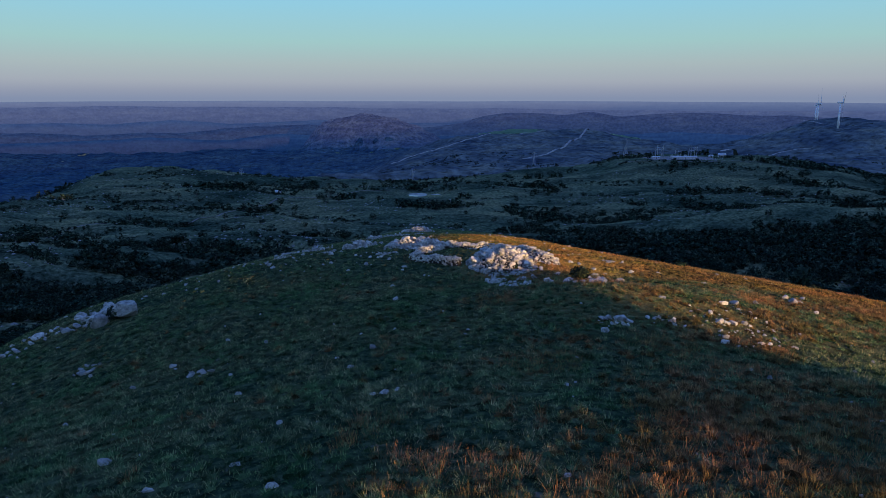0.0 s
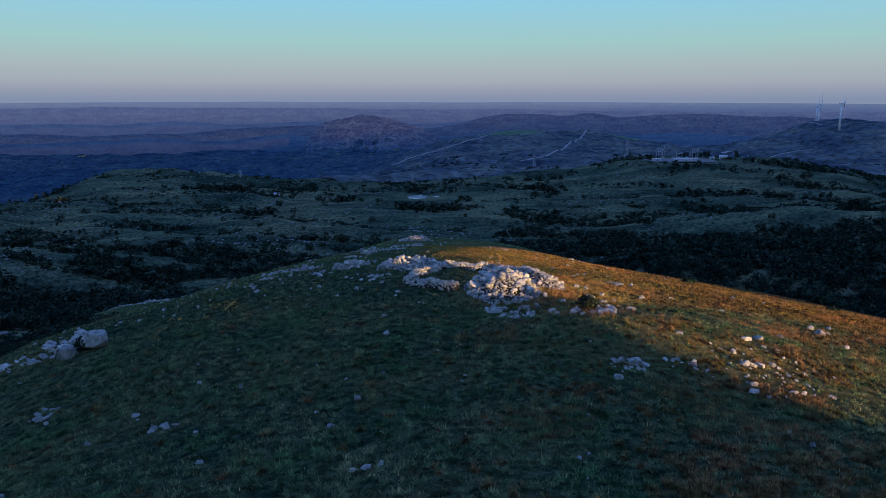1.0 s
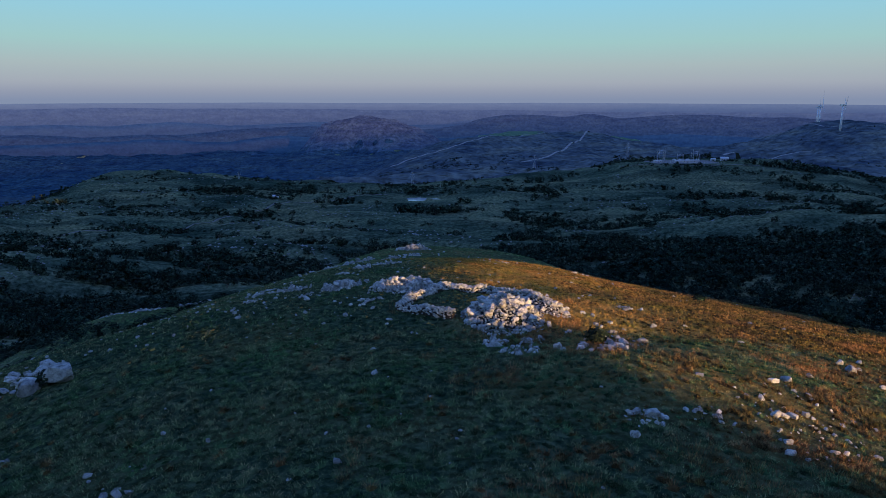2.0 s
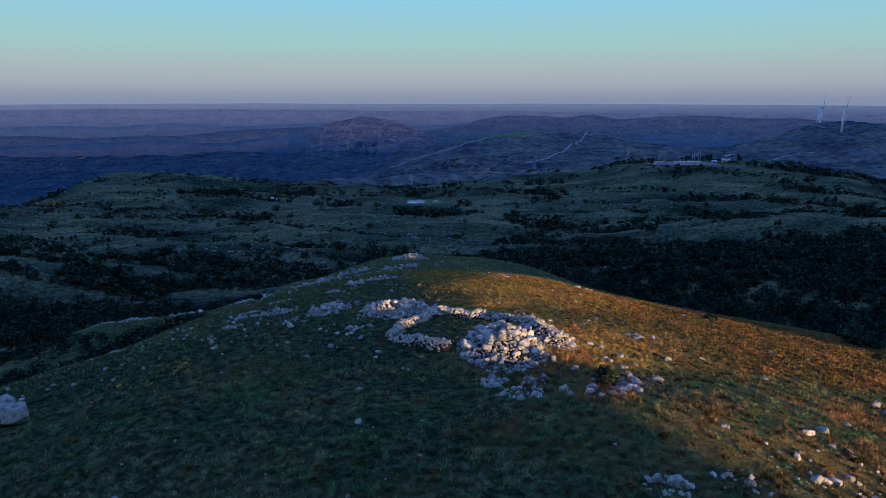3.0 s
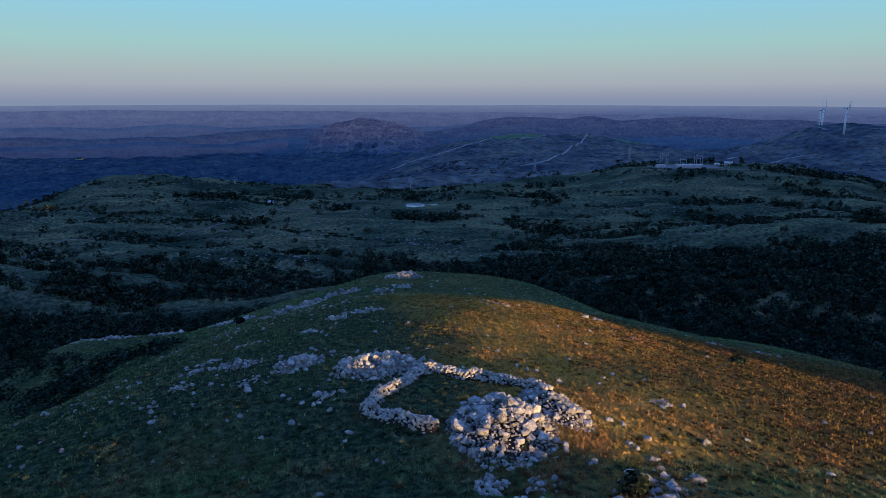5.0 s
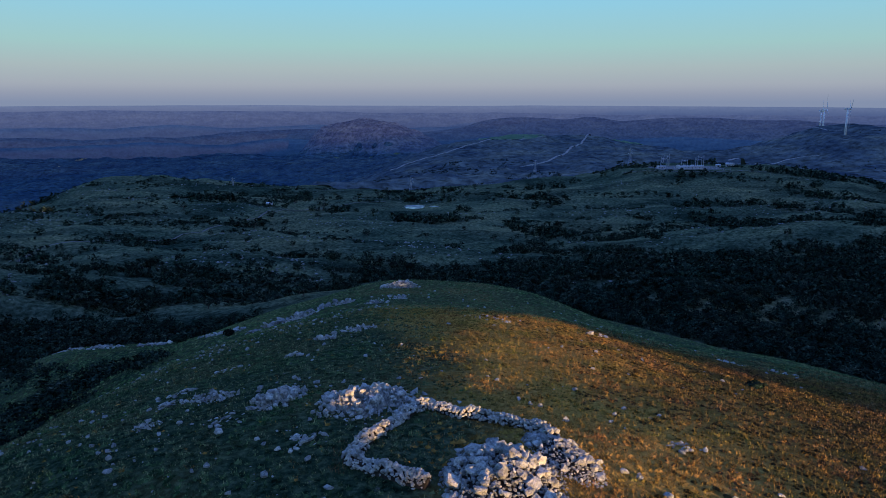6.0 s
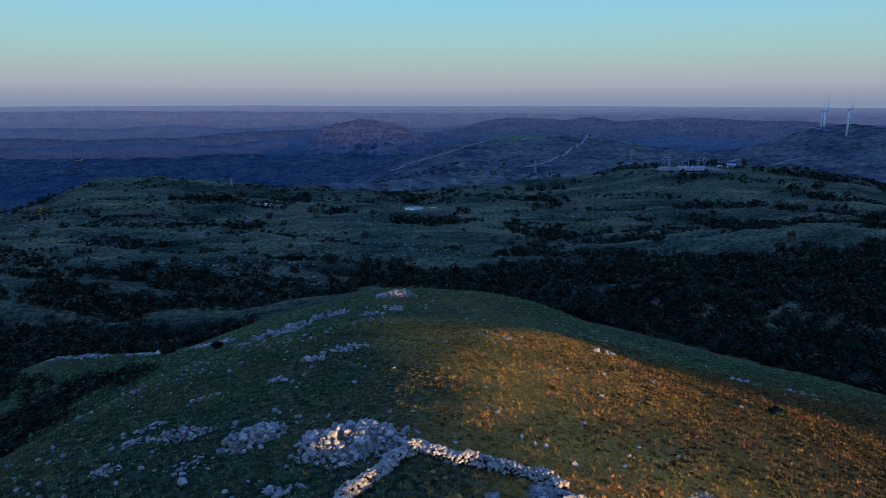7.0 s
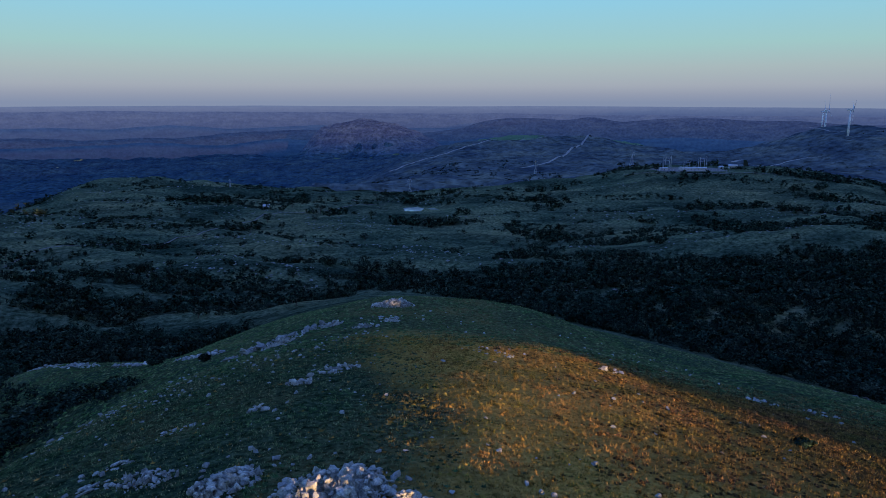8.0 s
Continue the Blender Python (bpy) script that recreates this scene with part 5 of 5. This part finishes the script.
track("pale dirt track over the valley pasture", [(-274, 421), (-265, 468), (-245, 508), (-216, 543), (-189, 590), (-180, 630), (-160, 695), (-127, 722), (-87, 740), (-58, 757)], 2.2, 0.3, 1, mat=MAT_TRACK)
track("pale service road below the switchyard", [(210, 842), (278, 822), (346, 829), (439, 853), (492, 872)], 4, 0.4, 2, mat=MAT_TRACK)
track("pale road climbing through the plantation", [(150, 1376), (200, 1420), (270, 1640), (360, 1950), (480, 2330), (560, 2540)], 6, 2.0, 3, True)
track("pale cleared strip across the wooded slope", [(-130, 1760), (-20, 1880), (100, 2040), (260, 2240), (420, 2440), (520, 2520)], 7, 2.0, 4, True)
track("gravel road behind the switchyard", [(345, 868), (400, 960), (470, 1120), (560, 1290), (640, 1330), (700, 1330)], 5, 2.0, 5, True)
track("gravel road along the turbine ridge", [(790, 1560), (800, 1440), (830, 1395), (870, 1370), (900, 1300)], 5, 2.0, 6, True)


def field(label, cx, cy, rx, ry, turn, seed):
    """A sown pasture with an uneven edge, lying on the land."""
    v, f = [(cx, cy)], []
    rings, na = 5, 40
    t = radians(turn)
    for r in range(1, rings + 1):
        for k in range(na):
            a = 2 * math.pi * k / na
            e = (abs(math.cos(a)) ** 4 + abs(math.sin(a)) ** 4) ** -0.25 * r / rings * (1 + 0.1 * math.sin(3 * a + seed))
            u, w = rx * e * math.cos(a), ry * e * math.sin(a)
            v.append((cx + u * math.cos(t) - w * math.sin(t), cy + u * math.sin(t) + w * math.cos(t)))
    v = [(x, y, gz(x, y) + 1.5 + float(lowland_lift(np.array(x), np.array(y)))) for x, y in v]
    f = [(0, 1 + k, 1 + (k + 1) % na) for k in range(na)]
    for r in range(rings - 1):
        for k in range(na):
            i, j = 1 + r * na + k, 1 + r * na + (k + 1) % na
            f += [(i, i + na, j + na), (i, j + na, j)]
    me = mesh_from("pasture", v, f, smooth=True)
    me.materials.append(MAT_FIELD)
    return tagged(new("pasture", me), label, "pasture", kind="structure")


field("green sown pasture in a clearing of the woods", 240, 2420, 100, 130, 10, 1)
field("green sown pasture beside the climbing road", 620, 2400, 50, 120, -12, 2)


def yard_pad():
    """The levelled gravel pad of the switchyard, with a sloping bank."""
    v, f, na = [(0, 0)], [], 48
    for r in (0.5, 1.0, 1.12):
        for k in range(na):
            a = 2 * math.pi * k / na
            e = (abs(math.cos(a)) ** 5 + abs(math.sin(a)) ** 5) ** -0.2 * r * (1 + 0.05 * math.sin(5 * a))
            v.append((40 * e * math.cos(a), 24 * e * math.sin(a)))
    t = radians(4)
    v = [(294 + x * math.cos(t) - y * math.sin(t), 872 + x * math.sin(t) + y * math.cos(t)) for x, y in v]
    v = [(x, y, max(gz(x, y), -59.0) + 0.25 - 0.6 * (k > 2 * na)) for k, (x, y) in enumerate(v)]
    f = [(0, 1 + k, 1 + (k + 1) % na) for k in range(na)]
    for r in range(2):
        for k in range(na):
            i, j = 1 + r * na + k, 1 + r * na + (k + 1) % na
            f += [(i, i + na, j + na), (i, j + na, j)]
    me = mesh_from("pavement", v, f)
    me.materials.append(MAT_TRACK)
    return tagged(new("pavement", me), "pale gravel pad of a switchyard", "gravel pad", kind="structure")


yard_pad()


def pond(cx, cy, rx, ry, z, seed, label):
    """A stock pond with an uneven bank."""
    pts = []
    for k in range(48):
        a = 2 * math.pi * k / 48
        r = 1 + 0.28 * float(fbm(np.array(2.0 * math.cos(a) + seed), np.array(2.0 * math.sin(a)), 1.3, 3))
        pts.append((cx + rx * r * math.cos(a), cy + ry * r * math.sin(a), z))
    me = bpy.data.meshes.new("water")
    me.from_pydata(pts, [], [list(range(48))])
    me.materials.append(MAT_WATER)
    return tagged(new("water", me), label, "pond", kind="structure")


pond(-27, 738, 11, 13, -86.9, 1, "still stock pond reflecting the evening sky")
pond(-4, 742, 9, 4, -86.85, 4, "narrow still arm of the stock pond")


def pylon_thing():
    root = new("pylon")
    h, b, t = 28.0, 2.9, 0.55

    def at(z, k):
        w = b + (t - b) * min(z / (h * 0.72), 1.0)
        return Vector(((w, w), (-w, w), (-w, -w), (w, -w))[k % 4]).to_3d() + Vector((0, 0, z))
    for k in range(4):
        def leg(bm):
            rod(bm, at(-1, k), at(h * 0.72, k), 0.17, 0.13)
            rod(bm, at(h * 0.72, k), at(h, k) * 1.0, 0.13, 0.10)
        part("leg", bm_mesh("leg", leg), MAT_STEEL, root)
    levels = [0, 5, 9.5, 13.5, 17, 20.2, 24, 28]
    for z0, z1 in zip(levels, levels[1:]):
        def web(bm):
            for k in range(4):
                rod(bm, at(z0, k), at(z1, k + 1), 0.085)
                rod(bm, at(z0, k + 1), at(z1, k), 0.085)
                rod(bm, at(z1, k), at(z1, k + 1), 0.085)
        part("brace", bm_mesh("brace", web), MAT_STEEL, root)
    for z, w in ((19.5, 4.6), (23.0, 3.8), (26.5, 3.0)):
        def arm(bm):
            for s in (-1, 1):
                rod(bm, (0.4 * s, 0.4, z), (w * s, 0, z + 0.2), 0.1, 0.07)
                rod(bm, (0.4 * s, -0.4, z), (w * s, 0, z + 0.2), 0.1, 0.07)
                rod(bm, (0.4 * s, 0, z + 1.2), (w * s, 0, z + 0.2), 0.08, 0.06)
        beam = part("crossarm", bm_mesh("crossarm", arm), MAT_STEEL, root)
        for s in (-1, 1):
            part("insulator", bm_mesh("insulator", lambda bm: rod(bm, (w * s, 0, z + 0.2), (w * s, 0, z - 1.3), 0.12, 0.12, 6)), MAT_CONCRETE, beam)
    return root


mast = pylon_thing()
for x, y, turn, size in ((-262, 905, 10, 0.66), (-46, 1065, 10, 0.80), (168, 1290, 10, 1.05), (236, 905, 30, 0.78)):
    t = copy_thing(mast, pose(x, y, gz(x, y), 0, 0, turn))
    t.scale = (size, size, size)
    tagged(t, "grey steel lattice power pylon in the valley", "pylon", "power line pylons")
for o in (*mast.children_recursive, mast):
    bpy.data.objects.remove(o)


def turbine(x, y, hub, face, spin):
    """A tubular tower, a nacelle and three slender blades at rest."""
    root = new("wind_turbine")

    def ring_tube(bm, rings, sides=20):
        rows = [[bm.verts.new((r * math.cos(6.28318 * k / sides), r * math.sin(6.28318 * k / sides), z)) for k in range(sides)] for z, r in rings]
        for a, b in zip(rows, rows[1:]):
            for k in range(sides):
                bm.faces.new((a[k], a[(k + 1) % sides], b[(k + 1) % sides], b[k]))
        bm.faces.new(rows[0][::-1])
        bm.faces.new(rows[-1])
    part("foundation", bm_mesh("foundation", lambda bm: ring_tube(bm, [(-3, 5.0), (0.3, 4.6)])), MAT_CONCRETE, root)
    part("tower", bm_mesh("tower", lambda bm: ring_tube(bm, [(0.2, 2.3), (hub * 0.5, 1.9), (hub - 1.4, 1.35)]), True), MAT_WHITE, root, "white tubular steel tower")

    def shell(bm):
        box(bm, -1.7, -4.0, hub - 1.6, 1.7, 6.0, hub + 1.7)
        bmesh.ops.bevel(bm, geom=bm.edges[:], offset=0.5, segments=2, affect="EDGES")
    nac = part("nacelle", bm_mesh("nacelle", shell), MAT_WHITE, root)

    def nose(bm):
        bmesh.ops.create_uvsphere(bm, u_segments=14, v_segments=8, radius=1.5)
        for v in bm.verts:
            v.co = Vector((v.co.x, v.co.y * 1.2 - 4.6, v.co.z + hub))
    hub_part = part("hub", bm_mesh("hub", nose, True), MAT_WHITE, root)
    for k in range(3):
        a = radians(spin + 120 * k)

        def blade(bm):
            rows = []
            for d, chord, thick, twist in ((1.2, 1.3, 1.2, 0), (4, 1.8, 0.9, 20), (8, 2.9, 0.55, 14), (18, 2.0, 0.35, 8), (28, 1.3, 0.22, 4), (36, 0.7, 0.12, 1), (38, 0.15, 0.05, 0)):
                tw = radians(twist)
                ring = []
                for j in range(8):
                    q = 6.28318 * j / 8
                    u, w = chord * 0.5 * math.cos(q) - chord * 0.1, thick * 0.5 * math.sin(q)
                    u, w = u * math.cos(tw) - w * math.sin(tw), u * math.sin(tw) + w * math.cos(tw)
                    ring.append(bm.verts.new((d * math.sin(a) + u * math.cos(a), -4.8 + w, hub + d * math.cos(a) - u * math.sin(a))))
                rows.append(ring)
            for r0, r1 in zip(rows, rows[1:]):
                for j in range(8):
                    bm.faces.new((r0[j], r0[(j + 1) % 8], r1[(j + 1) % 8], r1[j]))
            bm.faces.new(rows[-1])
            bm.faces.new(rows[0][::-1])
        part("blade", bm_mesh("blade", blade, True), MAT_WHITE, hub_part)
    root.matrix_basis = pose(x, y, gz(x, y), 0, 0, face)
    return tagged(root, "white three-bladed wind turbine standing on the ridge", "wind turbine", "turbines on the ridge")


turbine(797, 1425, 56, 66, 62)
turbine(880, 1665, 58, 72, 8)
turbine(1033, 1965, 55, 70, 35)


# ======================= switchyard and houses =======================
def gantry(x, y, high, wide, turn):
    root = new("gantry")
    for s in (-1, 1):
        def post(bm):
            for dx, dy in ((-.35, -.35), (.35, -.35), (.35, .35), (-.35, .35)):
                rod(bm, (s * wide / 2 + dx, dy, -0.3), (s * wide / 2 + dx * 0.4, dy * 0.4, high), 0.11, 0.08)
            for k in range(6):
                z0, z1 = high * k / 6, high * (k + 1) / 6
                rod(bm, (s * wide / 2 - .3, -.3, z0), (s * wide / 2 + .3, .3, z1), 0.06)
                rod(bm, (s * wide / 2 + .3, -.3, z0), (s * wide / 2 - .3, .3, z1), 0.06)
        part("post", bm_mesh("post", post), MAT_STEEL, root)

    def beam(bm):
        for z in (high * 0.78, high * 0.78 + 0.8):
            rod(bm, (-wide / 2, 0, z), (wide / 2, 0, z), 0.12)
        for k in range(8):
            rod(bm, (-wide / 2 + wide * k / 8, 0, high * 0.78), (-wide / 2 + wide * (k + 1) / 8, 0, high * 0.78 + 0.8), 0.07)
    part("beam", bm_mesh("beam", beam), MAT_STEEL, root)
    root.matrix_basis = pose(x, y, gz(x, y), 0, 0, turn)
    return tagged(root, "grey steel lattice gantry in a switchyard", "gantry", "switchyard gantries")


for x, y, h in ((268, 872, 13), (276, 890, 15), (309, 870, 12), (318, 888, 14), (296, 882, 9)):
    gantry(x, y, h, 8, 12)


def transformer(x, y):
    root = new("transformer")

    def tank(bm):
        box(bm, -2, -1.2, 0.2, 2, 1.2, 3.2)
        bmesh.ops.bevel(bm, geom=bm.edges[:], offset=0.12, segments=1, affect="EDGES")
    part("tank", bm_mesh("tank", tank), MAT_CONCRETE, root)
    part("plinth", bm_mesh("plinth", lambda bm: box(bm, -2.4, -1.6, -0.4, 2.4, 1.6, 0.2)), MAT_CONCRETE, root)
    for k in range(5):
        part("radiator", bm_mesh("radiator", lambda bm: box(bm, -1.6 + 0.75 * k, -1.75, 0.5, -1.35 + 0.75 * k, -1.2, 2.8)), MAT_STEEL, root)
    for k in range(3):
        part("bushing", bm_mesh("bushing", lambda bm: rod(bm, (-1.2 + 1.2 * k, 0.2, 3.2), (-1.2 + 1.2 * k, 0.2, 4.9), 0.22, 0.1, 8)), MAT_STEEL, root)
    root.matrix_basis = pose(x, y, gz(x, y), 0, 0, 12)
    return tagged(root, "grey power transformer on a concrete plinth", "transformer", "switchyard transformers")


for x, y in ((284, 868), (292, 870), (302, 872)):
    transformer(x, y)


def building(name, label, x, y, w, d, h, turn, roof_h, windows, group=""):
    root = new(name)

    def walls(bm):
        box(bm, -w / 2, -d / 2, -0.6, w / 2, d / 2, h)
    part("wall", bm_mesh("wall", walls), MAT_CONCRETE, root)

    def roof(bm):
        e = 0.4
        v = [bm.verts.new(c) for c in ((-w / 2 - e, -d / 2 - e, h), (w / 2 + e, -d / 2 - e, h), (w / 2 + e, d / 2 + e, h), (-w / 2 - e, d / 2 + e, h), (-w / 2 - e, 0, h + roof_h), (w / 2 + e, 0, h + roof_h))]
        for q in ((0, 1, 5, 4), (2, 3, 4, 5), (0, 4, 3), (1, 2, 5), (3, 2, 1, 0)):
            bm.faces.new([v[j] for j in q])
    part("roof", bm_mesh("roof", roof), MAT_ROOF, root)
    for k in range(windows):
        cx = -w / 2 + w * (k + 0.5) / windows
        low, high = (0.0, 2.0) if k == windows // 2 else (1.0, 2.0)
        part("door" if low == 0 else "window", bm_mesh("opening", lambda bm: box(bm, cx - 0.45, -d / 2 - 0.05, low, cx + 0.45, -d / 2 + 0.1, high)), MAT_DARK, root)
    root.matrix_basis = pose(x, y, gz(x, y), 0, 0, turn)
    return tagged(root, label, "building", group)


building("control_building", "long white flat control building in the switchyard", 296, 858, 30, 6, 3.2, 6, 0.5, 7)
building("control_building", "small white switch house beside the yard", 262, 862, 9, 5, 2.8, 6, 0.5, 3)
building("house", "small white house by the gravel road", 353, 886, 9, 6, 3.0, -15, 1.8, 3)
building("shed", "tiny pale shed by the gravel road", 338, 884, 5, 4, 2.4, 5, 0.8, 1)
building("house", "far white house at the top of the road", 520, 2560, 16, 8, 5.0, 0, 2.0, 4)
building("shed", "low grey shed among dark trees", -178, 748, 6, 4, 2.2, 10, 0.8, 1)


def yard_fence():
    root = new("fence")
    a, b = (250, 852), (338, 846)
    for k in range(23):
        f = k / 22
        x, y = a[0] + (b[0] - a[0]) * f, a[1] + (b[1] - a[1]) * f
        z = gz(x, y)
        part("post", bm_mesh("post", lambda bm: rod(bm, (x, y, z - 0.4), (x, y, z + 2.4), 0.09)), MAT_CONCRETE, root)
        if k < 22:
            x2, y2 = a[0] + (b[0] - a[0]) * (k + 1) / 22, a[1] + (b[1] - a[1]) * (k + 1) / 22
            z2 = gz(x2, y2)

            def rails(bm):
                for h in (0.3, 0.9, 1.5, 2.1):
                    rod(bm, (x, y, z + h), (x2, y2, z2 + h), 0.03)
            part("rails", bm_mesh("rails", rails), MAT_STEEL, root)
    return tagged(root, "grey wire fence round the switchyard", "fence")


yard_fence()
